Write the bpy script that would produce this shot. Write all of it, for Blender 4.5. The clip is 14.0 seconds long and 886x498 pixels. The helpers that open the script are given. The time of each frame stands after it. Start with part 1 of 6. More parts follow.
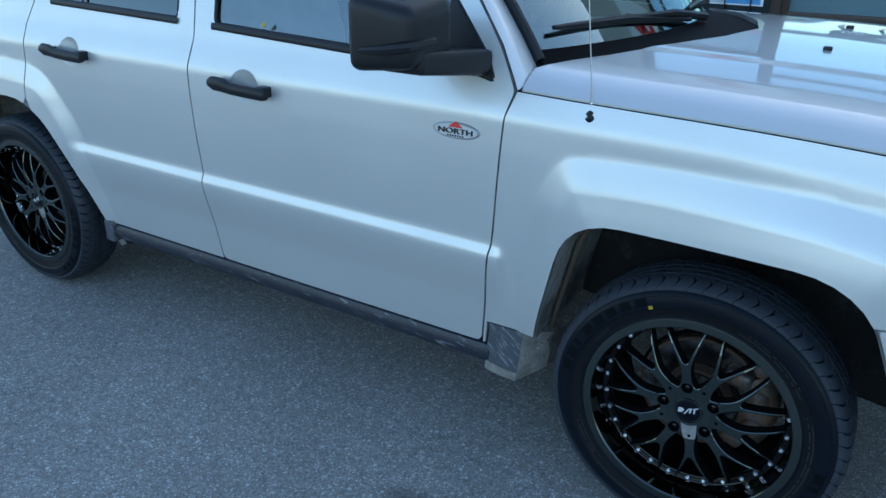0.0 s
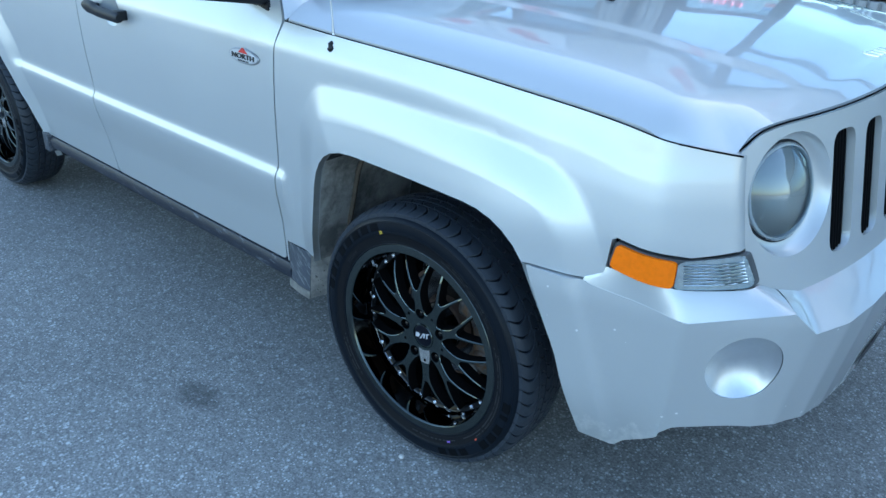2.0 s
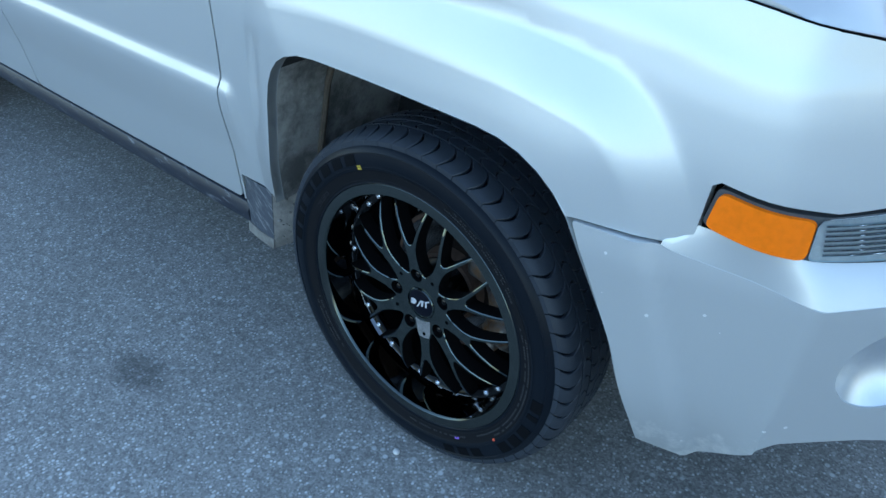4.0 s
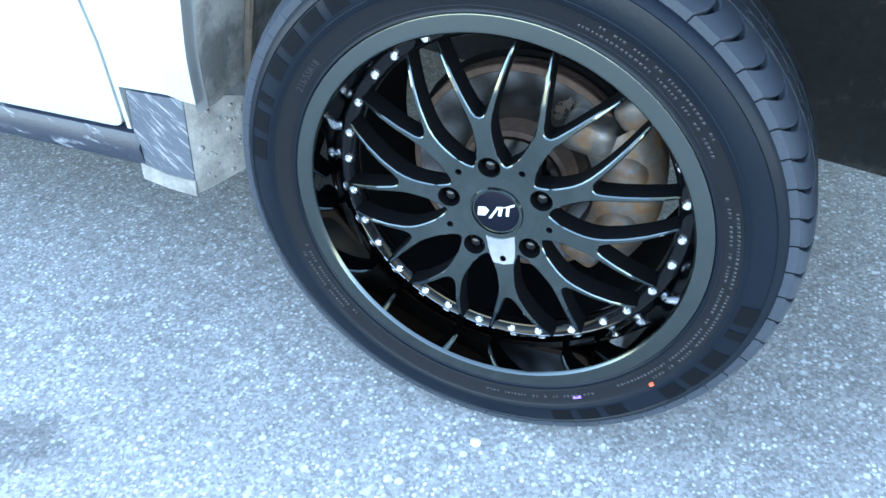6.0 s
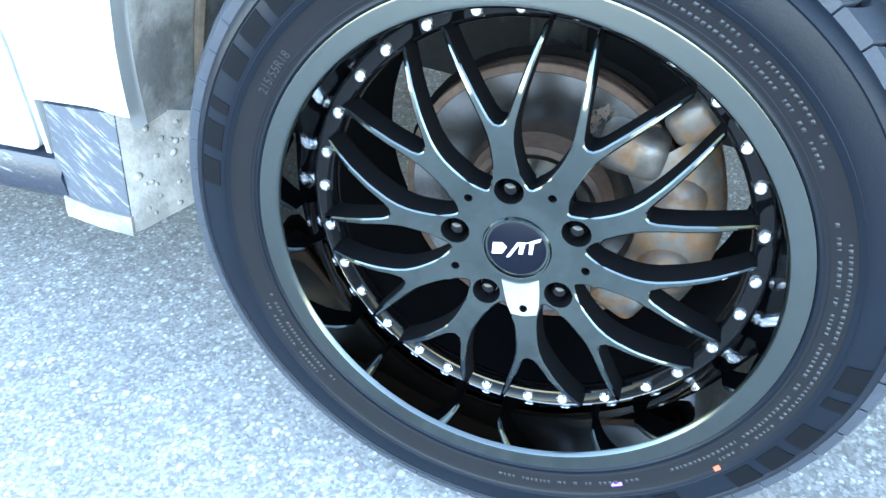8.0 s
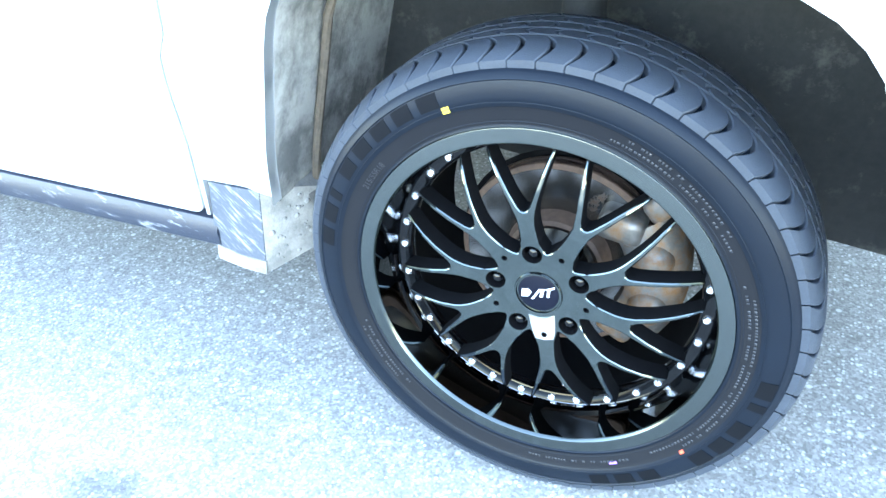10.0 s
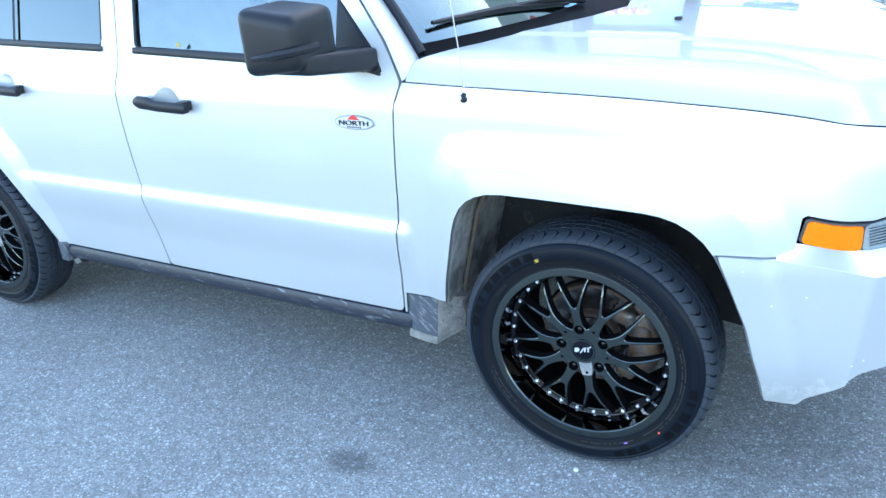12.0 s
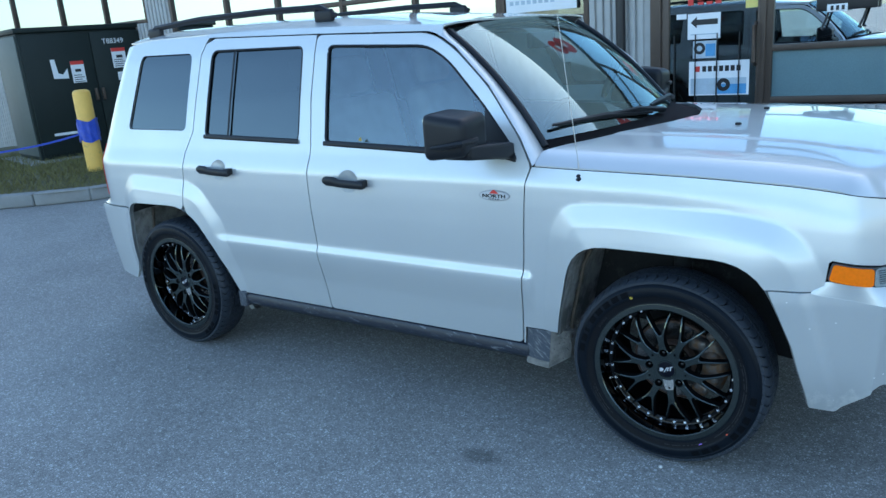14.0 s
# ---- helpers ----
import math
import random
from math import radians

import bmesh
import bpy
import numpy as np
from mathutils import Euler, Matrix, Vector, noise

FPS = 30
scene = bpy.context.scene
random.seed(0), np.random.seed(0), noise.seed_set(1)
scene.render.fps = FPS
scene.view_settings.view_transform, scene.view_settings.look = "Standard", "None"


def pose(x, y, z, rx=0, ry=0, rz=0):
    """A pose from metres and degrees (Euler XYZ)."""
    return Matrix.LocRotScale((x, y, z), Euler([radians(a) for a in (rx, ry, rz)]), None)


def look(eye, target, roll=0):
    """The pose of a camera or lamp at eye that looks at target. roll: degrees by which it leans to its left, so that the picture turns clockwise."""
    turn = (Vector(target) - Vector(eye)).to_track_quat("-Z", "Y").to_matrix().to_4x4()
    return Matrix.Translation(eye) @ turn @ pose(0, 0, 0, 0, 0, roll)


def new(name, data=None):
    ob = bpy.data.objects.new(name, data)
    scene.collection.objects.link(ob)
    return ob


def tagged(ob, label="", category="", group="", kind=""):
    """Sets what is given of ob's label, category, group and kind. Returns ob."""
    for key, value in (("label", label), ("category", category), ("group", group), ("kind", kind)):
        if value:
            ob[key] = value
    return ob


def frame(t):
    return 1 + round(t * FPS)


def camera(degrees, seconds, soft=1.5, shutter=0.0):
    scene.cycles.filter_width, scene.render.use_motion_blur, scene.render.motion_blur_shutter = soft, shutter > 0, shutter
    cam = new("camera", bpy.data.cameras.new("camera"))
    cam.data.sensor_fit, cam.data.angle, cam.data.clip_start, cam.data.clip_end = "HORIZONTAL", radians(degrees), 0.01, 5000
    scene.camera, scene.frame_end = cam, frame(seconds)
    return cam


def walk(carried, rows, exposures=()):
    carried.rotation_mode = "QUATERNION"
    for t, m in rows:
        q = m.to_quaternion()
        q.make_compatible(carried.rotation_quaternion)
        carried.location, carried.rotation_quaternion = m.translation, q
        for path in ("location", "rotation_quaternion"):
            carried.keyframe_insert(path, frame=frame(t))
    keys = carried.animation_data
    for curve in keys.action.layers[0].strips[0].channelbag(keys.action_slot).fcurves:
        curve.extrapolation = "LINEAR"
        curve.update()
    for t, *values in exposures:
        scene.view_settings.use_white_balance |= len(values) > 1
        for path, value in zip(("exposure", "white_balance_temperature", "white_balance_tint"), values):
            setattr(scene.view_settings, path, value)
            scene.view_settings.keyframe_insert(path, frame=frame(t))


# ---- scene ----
cam = camera(60.8, 14.0)
PATH = [
    (0, (0.296, -1.576, 1.413), (-0.674, -0.025, 0.605), 0.5),
    (0.5, (0.569, -1.48, 1.403), (-0.481, 0.025, 0.607), 4.0),
    (1, (0.769, -1.387, 1.389), (-0.302, 0.074, 0.543), 4.2),
    (1.5, (0.954, -1.327, 1.369), (-0.176, 0.064, 0.481), 4.1),
    (2, (1.079, -1.189, 1.387), (-0.089, 0.166, 0.493), 2.3),
    (2.5, (1.135, -1.019, 1.381), (-0.056, 0.328, 0.506), 4.3),
    (3, (1.088, -0.938, 1.34), (-0.067, 0.352, 0.34), 2.9),
    (3.5, (0.924, -0.87, 1.287), (-0.19, 0.374, 0.186), 1.6),
    (3.7, (0.858, -0.856, 1.261), (-0.246, 0.396, 0.158), 1.8),
    (5.8, (0.254, -0.754, 0.901), (-0.377, 0.706, -0.312), -1.7),
    (6, (0.223, -0.724, 0.859), (-0.37, 0.75, -0.356), -0.8),
    (6.5, (0.169, -0.648, 0.748), (-0.325, 0.881, -0.442), 0.4),
    (7, (0.136, -0.605, 0.718), (-0.352, 0.939, -0.456), -0.3),
    (7.5, (0.131, -0.594, 0.726), (-0.373, 0.97, -0.414), -0.6),
    (7.7, (0.127, -0.591, 0.729), (-0.392, 0.998, -0.369), 0.2),
    (9.8, (0.196, -0.745, 0.883), (-0.433, 0.799, -0.221), -1.3),
    (10, (0.23, -0.801, 0.95), (-0.469, 0.724, -0.14), -2.2),
    (10.5, (0.327, -0.966, 1.12), (-0.455, 0.481, -0.017), -3.0),
    (11, (0.459, -1.174, 1.258), (-0.429, 0.318, 0.265), -3.2),
    (11.5, (0.572, -1.413, 1.354), (-0.352, 0.111, 0.446), -3.6),
    (12, (0.582, -1.67, 1.427), (-0.351, -0.095, 0.624), -4.7),
    (12.5, (0.657, -1.876, 1.476), (-0.414, -0.335, 0.783), -5.2),
    (13, (0.77, -2.072, 1.491), (-0.305, -0.51, 0.855), -2.8),
    (13.5, (0.807, -2.227, 1.518), (-0.308, -0.644, 1.018), -3.6),
    (14, (0.788, -2.393, 1.522), (-0.326, -0.823, 0.977), -4.6),
]
walk(cam, [(t, look(eye, target, roll)) for t, eye, target, roll in PATH],
     exposures=[(0, 1.45, 5780.0, 4), (0.5, 1.8, 5780.0, 4), (1.0, 1.82, 5780.0, 4), (1.5, 1.95, 5780.0, 4), (2.5, 1.95, 5780.0, 4), (3.0, 1.75, 5780.0, 4), (3.5, 1.72, 5780.0, 4), (5.8, 3.9, 6430.0, 9), (6.6, 4.45, 6580.0, 9), (7.5, 4.65, 6680.0, 9), (10.0, 5.0, 6780.0, 10), (10.9, 4.4, 6580.0, 10), (11.5, 3.65, 6430.0, 10), (12.0, 3.05, 6180.0, 10), (12.5, 2.5, 5880.0, 9), (13.0, 2.2, 5830.0, 5), (14, 1.75, 5780.0, 4)])

# ---- light ----
SUN_ELEV, SUN_AZ = radians(22), radians(8)   # behind the shop; azimuth from +y towards +x
world = bpy.data.worlds.new("sky")
scene.world = world
world.use_nodes = True
wn = world.node_tree
sky = wn.nodes.new("ShaderNodeTexSky")
sky.sky_type = 'NISHITA'
sky.sun_disc = False
sky.sun_elevation, sky.sun_rotation = SUN_ELEV, SUN_AZ
sky.air_density, sky.dust_density, sky.ozone_density = 1.0, 1.5, 0.9
wn.links.new(sky.outputs[0], wn.nodes["Background"].inputs[0])
wn.nodes["Background"].inputs[1].default_value = 0.15
sun_data = bpy.data.lights.new("sun", 'SUN')
sun_data.energy, sun_data.angle, sun_data.color = 3.5, radians(0.5), (1.0, 0.93, 0.83)
sun = new("sun", sun_data)
sun_dir = Vector((math.sin(SUN_AZ) * math.cos(SUN_ELEV), math.cos(SUN_AZ) * math.cos(SUN_ELEV), math.sin(SUN_ELEV)))
sun.matrix_world = look(sun_dir * 60, (0, 0, 0))


# ---- materials ----
def material(name, color, rough=0.5, metal=0.0, var=0.15, scale=8.0, fine=120.0, bump=0.0, coat=0.0, dirt=None, dirt_amount=0.0, dirt_scale=3.0, spec=0.5, stretch=None):
    """Colour varied at two scales, with bump and patches of dirt."""
    m = bpy.data.materials.new(name)
    m.use_nodes = True
    n, l = m.node_tree.nodes, m.node_tree.links
    b = n["Principled BSDF"]
    tc = n.new("ShaderNodeTexCoord")
    big = n.new("ShaderNodeTexNoise"); big.inputs["Scale"].default_value = scale; big.inputs["Detail"].default_value = 5
    small = n.new("ShaderNodeTexNoise"); small.inputs["Scale"].default_value = fine; small.inputs["Detail"].default_value = 3
    l.new(tc.outputs["Object"], big.inputs["Vector"]); l.new(tc.outputs["Object"], small.inputs["Vector"])
    add = n.new("ShaderNodeMath"); add.operation = 'ADD'
    l.new(big.outputs["Fac"], add.inputs[0]); l.new(small.outputs["Fac"], add.inputs[1])
    rng = n.new("ShaderNodeMapRange")
    rng.inputs["From Min"].default_value, rng.inputs["From Max"].default_value = 0.6, 1.4
    rng.inputs["To Min"].default_value, rng.inputs["To Max"].default_value = 1 - var, 1 + var
    l.new(add.outputs[0], rng.inputs["Value"])
    mul = n.new("ShaderNodeVectorMath"); mul.operation = 'SCALE'
    mul.inputs[0].default_value = color
    l.new(rng.outputs[0], mul.inputs["Scale"])
    col = mul.outputs[0]
    b.inputs["Roughness"].default_value = rough
    b.inputs["Metallic"].default_value = metal
    b.inputs["Coat Weight"].default_value = coat
    b.inputs["Coat Roughness"].default_value = 0.04
    b.inputs["Specular IOR Level"].default_value = spec
    if dirt:
        dn = n.new("ShaderNodeTexNoise"); dn.inputs["Scale"].default_value = dirt_scale; dn.inputs["Detail"].default_value = 8; dn.inputs["Roughness"].default_value = 0.7
        if stretch:
            mp = n.new("ShaderNodeMapping"); mp.vector_type = 'TEXTURE'; mp.inputs["Rotation"].default_value = (0, radians(stretch[1]), 0); mp.inputs["Scale"].default_value = [1 / s for s in stretch[0]]
            l.new(tc.outputs["Object"], mp.inputs["Vector"]); l.new(mp.outputs[0], dn.inputs["Vector"])
        else:
            l.new(tc.outputs["Object"], dn.inputs["Vector"])
        dr = n.new("ShaderNodeMapRange")
        dr.inputs["From Min"].default_value, dr.inputs["From Max"].default_value = 0.62 - 0.3 * dirt_amount, 0.72 - 0.2 * dirt_amount
        l.new(dn.outputs["Fac"], dr.inputs["Value"])
        mix = n.new("ShaderNodeMix"); mix.data_type = 'RGBA'
        l.new(dr.outputs[0], mix.inputs["Factor"]); l.new(col, mix.inputs["A"])
        mix.inputs["B"].default_value = (*dirt, 1)
        col = mix.outputs["Result"]
        rm = n.new("ShaderNodeMapRange")
        rm.inputs["To Min"].default_value, rm.inputs["To Max"].default_value = rough, 0.9
        l.new(dr.outputs[0], rm.inputs["Value"]); l.new(rm.outputs[0], b.inputs["Roughness"])
    l.new(col, b.inputs["Base Color"])
    if bump:
        bp = n.new("ShaderNodeBump"); bp.inputs["Strength"].default_value = bump; bp.inputs["Distance"].default_value = 0.002
        l.new(small.outputs["Fac"], bp.inputs["Height"]); l.new(bp.outputs[0], b.inputs["Normal"])
    return m


def glass(name, tint, ior=1.5, rough=0.0, sheen=(0.80, 0.93, 1.0)):
    """A thin pane: what is behind it, tinted, under a mirror image that grows at a slant."""
    m = bpy.data.materials.new(name)
    m.use_nodes = True
    n, l = m.node_tree.nodes, m.node_tree.links
    n.remove(n["Principled BSDF"])
    tr = n.new("ShaderNodeBsdfTransparent"); tr.inputs[0].default_value = (*tint, 1)
    gl = n.new("ShaderNodeBsdfGlossy"); gl.inputs["Roughness"].default_value = rough; gl.inputs["Color"].default_value = (*sheen, 1)
    fr = n.new("ShaderNodeFresnel"); fr.inputs[0].default_value = ior
    mx = n.new("ShaderNodeMixShader")
    l.new(fr.outputs[0], mx.inputs[0]); l.new(tr.outputs[0], mx.inputs[1]); l.new(gl.outputs[0], mx.inputs[2])
    l.new(mx.outputs[0], n["Material Output"].inputs[0])
    return m


def paint(name, color, chips=False):
    """Silver metallic paint: fine flakes under a clear coat, with dust low down in patches."""
    m = material(name, color, rough=0.40, metal=0.50, var=0.03, scale=2.0, fine=900.0, coat=1.0)
    n, l = m.node_tree.nodes, m.node_tree.links
    b = n["Principled BSDF"]
    tc = n.new("ShaderNodeTexCoord")
    dn = n.new("ShaderNodeTexNoise"); dn.inputs["Scale"].default_value = 5; dn.inputs["Detail"].default_value = 6
    l.new(tc.outputs["Object"], dn.inputs["Vector"])
    r = n.new("ShaderNodeMapRange"); r.inputs["From Min"].default_value, r.inputs["From Max"].default_value = 0.35, 0.7
    r.inputs["To Min"].default_value, r.inputs["To Max"].default_value = 0.37, 0.43
    l.new(dn.outputs["Fac"], r.inputs["Value"]); l.new(r.outputs[0], b.inputs["Roughness"])
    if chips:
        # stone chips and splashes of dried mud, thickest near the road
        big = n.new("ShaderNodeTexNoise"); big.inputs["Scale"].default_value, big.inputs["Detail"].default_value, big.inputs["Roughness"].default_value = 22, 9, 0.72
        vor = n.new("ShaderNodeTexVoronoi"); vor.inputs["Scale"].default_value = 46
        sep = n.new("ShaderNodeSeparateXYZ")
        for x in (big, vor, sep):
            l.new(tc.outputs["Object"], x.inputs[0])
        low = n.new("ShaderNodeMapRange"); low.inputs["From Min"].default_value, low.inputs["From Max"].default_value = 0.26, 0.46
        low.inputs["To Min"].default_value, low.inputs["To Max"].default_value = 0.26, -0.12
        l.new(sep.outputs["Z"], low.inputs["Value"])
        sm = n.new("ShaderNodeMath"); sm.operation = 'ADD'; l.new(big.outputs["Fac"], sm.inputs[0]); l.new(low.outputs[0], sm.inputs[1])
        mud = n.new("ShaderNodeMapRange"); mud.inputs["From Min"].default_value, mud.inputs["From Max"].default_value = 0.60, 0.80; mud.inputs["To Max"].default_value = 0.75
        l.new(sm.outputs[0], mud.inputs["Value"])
        pick = n.new("ShaderNodeSeparateColor"); l.new(vor.outputs["Color"], pick.inputs[0])
        few = n.new("ShaderNodeMath"); few.operation = 'GREATER_THAN'; few.inputs[1].default_value = 0.90; l.new(pick.outputs[0], few.inputs[0])
        dot = n.new("ShaderNodeMath"); dot.operation = 'LESS_THAN'; dot.inputs[1].default_value = 0.13; l.new(vor.outputs["Distance"], dot.inputs[0])
        chip = n.new("ShaderNodeMath"); chip.operation = 'MULTIPLY'; l.new(few.outputs[0], chip.inputs[0]); l.new(dot.outputs[0], chip.inputs[1])
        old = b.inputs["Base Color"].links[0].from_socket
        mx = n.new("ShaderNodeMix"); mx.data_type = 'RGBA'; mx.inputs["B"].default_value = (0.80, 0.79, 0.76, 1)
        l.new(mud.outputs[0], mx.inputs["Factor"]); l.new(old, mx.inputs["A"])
        mc = n.new("ShaderNodeMix"); mc.data_type = 'RGBA'; mc.inputs["B"].default_value = (0.92, 0.92, 0.91, 1)
        l.new(chip.outputs[0], mc.inputs["Factor"]); l.new(mx.outputs["Result"], mc.inputs["A"]); l.new(mc.outputs["Result"], b.inputs["Base Color"])
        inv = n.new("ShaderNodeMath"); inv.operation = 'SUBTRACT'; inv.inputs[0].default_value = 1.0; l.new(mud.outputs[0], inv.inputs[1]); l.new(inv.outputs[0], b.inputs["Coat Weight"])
    return m


def asphalt():
    m = bpy.data.materials.new("asphalt")
    m.use_nodes = True
    n, l = m.node_tree.nodes, m.node_tree.links
    b = n["Principled BSDF"]
    tc = n.new("ShaderNodeTexCoord")
    def noise_tex(scale, detail=4, rough=0.6):
        t = n.new("ShaderNodeTexNoise"); t.inputs["Scale"].default_value, t.inputs["Detail"].default_value, t.inputs["Roughness"].default_value = scale, detail, rough
        l.new(tc.outputs["Object"], t.inputs["Vector"]); return t
    def cells(scale):
        v = n.new("ShaderNodeTexVoronoi"); v.inputs["Scale"].default_value = scale
        l.new(tc.outputs["Object"], v.inputs["Vector"])
        c = n.new("ShaderNodeSeparateColor"); l.new(v.outputs["Color"], c.inputs[0])
        return v, c
    def picked(v, c, low, high, edge):
        """A few of the cells, as rounded stones."""
        pick = n.new("ShaderNodeMapRange"); pick.inputs["From Min"].default_value, pick.inputs["From Max"].default_value = low, high; l.new(c.outputs[0], pick.inputs["Value"])
        core = n.new("ShaderNodeMapRange"); core.inputs["From Min"].default_value, core.inputs["From Max"].default_value = edge, edge - 0.16; l.new(v.outputs["Distance"], core.inputs["Value"])
        m_ = n.new("ShaderNodeMath"); m_.operation = 'MULTIPLY'; l.new(pick.outputs[0], m_.inputs[0]); l.new(core.outputs[0], m_.inputs[1])
        return m_
    def over(base, fac, color):
        x = n.new("ShaderNodeMix"); x.data_type = 'RGBA'; x.inputs["B"].default_value = (*color, 1)
        l.new(fac.outputs[0], x.inputs["Factor"]); l.new(base, x.inputs["A"])
        return x.outputs["Result"]
    vor, bw = cells(230)
    vor2, _ = cells(480)
    ramp = n.new("ShaderNodeValToRGB")
    e = ramp.color_ramp.elements
    e[0].position, e[0].color = 0.0, (0.160, 0.153, 0.142, 1)
    e[1].position, e[1].color = 1.0, (0.36, 0.353, 0.336, 1)
    for p, c in ((0.45, (0.225, 0.217, 0.20, 1)), (0.85, (0.29, 0.281, 0.262, 1))):
        k = ramp.color_ramp.elements.new(p); k.color = c
    l.new(bw.outputs[0], ramp.inputs[0])
    v3, c3 = cells(135)
    v4, c4 = cells(62)
    tone = over(ramp.outputs[0], picked(v3, c3, 0.70, 0.90, 0.48), (0.53, 0.53, 0.52))
    tone = over(tone, picked(v4, c4, 0.88, 0.98, 0.42), (0.51, 0.51, 0.50))
    pit = noise_tex(95, 3, 0.7)
    hole = n.new("ShaderNodeMapRange"); hole.inputs["From Min"].default_value, hole.inputs["From Max"].default_value = 0.58, 0.72; hole.inputs["To Max"].default_value = 0.68
    l.new(pit.outputs["Fac"], hole.inputs["Value"])
    tone = over(tone, hole, (0.085, 0.081, 0.075))
    big, mid = noise_tex(0.7, 5), noise_tex(24, 6, 0.75)
    add = n.new("ShaderNodeMath"); add.operation = 'ADD'; l.new(big.outputs["Fac"], add.inputs[0]); l.new(mid.outputs["Fac"], add.inputs[1])
    rg = n.new("ShaderNodeMapRange"); rg.inputs["From Min"].default_value, rg.inputs["From Max"].default_value = 0.6, 1.4
    rg.inputs["To Min"].default_value, rg.inputs["To Max"].default_value = 0.64, 1.51
    l.new(add.outputs[0], rg.inputs["Value"])
    sc = n.new("ShaderNodeVectorMath"); sc.operation = 'SCALE'; l.new(tone, sc.inputs[0]); l.new(rg.outputs[0], sc.inputs["Scale"])
    # one old oil stain beside the front wheel
    mp = n.new("ShaderNodeMapping"); mp.inputs["Location"].default_value = (0.60, 0.305, 0); mp.vector_type = 'POINT'
    l.new(tc.outputs["Object"], mp.inputs["Vector"])
    wob = noise_tex(16, 4)
    dist = n.new("ShaderNodeVectorMath"); dist.operation = 'MULTIPLY'; dist.inputs[1].default_value = (1.0, 1.7, 0.0); l.new(mp.outputs[0], dist.inputs[0])
    ln = n.new("ShaderNodeVectorMath"); ln.operation = 'LENGTH'; l.new(dist.outputs[0], ln.inputs[0])
    ad = n.new("ShaderNodeMath"); ad.operation = 'MULTIPLY_ADD'; ad.inputs[1].default_value = 0.09; l.new(wob.outputs["Fac"], ad.inputs[0]); l.new(ln.outputs["Value"], ad.inputs[2])
    sr = n.new("ShaderNodeMapRange"); sr.inputs["From Min"].default_value, sr.inputs["From Max"].default_value = 0.095, 0.150
    sr.inputs["To Min"].default_value, sr.inputs["To Max"].default_value = 0.58, 1.0
    l.new(ad.outputs[0], sr.inputs["Value"])
    s2 = n.new("ShaderNodeVectorMath"); s2.operation = 'SCALE'; l.new(sc.outputs[0], s2.inputs[0]); l.new(sr.outputs[0], s2.inputs["Scale"])
    l.new(s2.outputs[0], b.inputs["Base Color"])
    b.inputs["Roughness"].default_value = 0.72
    bp = n.new("ShaderNodeBump"); bp.inputs["Strength"].default_value, bp.inputs["Distance"].default_value = 0.12, 0.002
    l.new(vor.outputs["Distance"], bp.inputs["Height"]); bp.invert = True
    bp2 = n.new("ShaderNodeBump"); bp2.inputs["Strength"].default_value, bp2.inputs["Distance"].default_value = 0.14, 0.001
    l.new(vor2.outputs["Distance"], bp2.inputs["Height"]); bp2.invert = True
    l.new(bp.outputs[0], bp2.inputs["Normal"]); l.new(bp2.outputs[0], b.inputs["Normal"])
    return m


ASPHALT = asphalt()
SILVER = paint("silver_paint", (0.60, 0.615, 0.612))
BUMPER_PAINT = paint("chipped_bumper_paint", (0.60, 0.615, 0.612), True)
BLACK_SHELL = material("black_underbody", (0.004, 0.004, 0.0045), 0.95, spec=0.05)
TRIM = material("black_trim_plastic", (0.010, 0.011, 0.014), 0.42, bump=0.15, fine=600, spec=0.32)
SILL = material("scuffed_sill_plastic", (0.012, 0.016, 0.027), 0.40, dirt=(0.24, 0.25, 0.27), dirt_amount=0.12, dirt_scale=14, bump=0.2, fine=300, stretch=((1, 2, 5), 12))
GUARD = material("muddy_guard_plastic", (0.050, 0.058, 0.074), 0.6, dirt=(0.27, 0.275, 0.28), dirt_amount=0.30, dirt_scale=60, bump=0.4, fine=160, stretch=((0.35, 1, 2.6), 40))
FLAP = material("muddy_flap_plastic", (0.14, 0.133, 0.122), 0.8, dirt=(0.235, 0.222, 0.20), dirt_amount=0.7, dirt_scale=18, bump=0.8, fine=120)
LINER = material("dirty_arch_liner", (0.15, 0.147, 0.138), 0.9, dirt=(0.38, 0.365, 0.335), dirt_amount=0.75, dirt_scale=9, bump=0.7, fine=90)
LINER_DARK = material("dusty_dark_liner", (0.018, 0.018, 0.018), 0.85, var=0.3, dirt=(0.065, 0.062, 0.056), dirt_amount=0.25, dirt_scale=15, bump=0.6, fine=90)
EARTH = material("dried_brown_mud", (0.10, 0.078, 0.058), 0.9, var=0.3, scale=30, bump=0.5)
RUBBER = material("tyre_rubber", (0.0030, 0.0056, 0.0100), 0.38, var=0.2, scale=14, fine=500, bump=0.10, spec=0.17)
TREAD = material("tread_rubber", (0.027, 0.033, 0.043), 0.46, var=0.2, scale=20, fine=500, bump=0.15, spec=0.35)
GLOSS = material("gloss_black_alloy", (0.002, 0.0023, 0.0028), 0.05, var=0.1, spec=0.28)
BARREL = material("black_chrome_barrel", (0.17, 0.178, 0.186), 0.025, metal=1.0, var=0.05)
LIP = material("dark_chrome_lip", (0.108, 0.124, 0.118), 0.18, metal=1.0, var=0.06)
FACE = material("dark_chrome_face", (0.105, 0.124, 0.118), 0.10, metal=1.0, var=0.08, scale=30)
BOLT = material("steel_bolt", (0.92, 0.93, 0.95), 0.22, metal=0.9, var=0.05)
LENSRIM = material("grey_lens_edge", (0.34, 0.38, 0.40), 0.15, var=0.05)
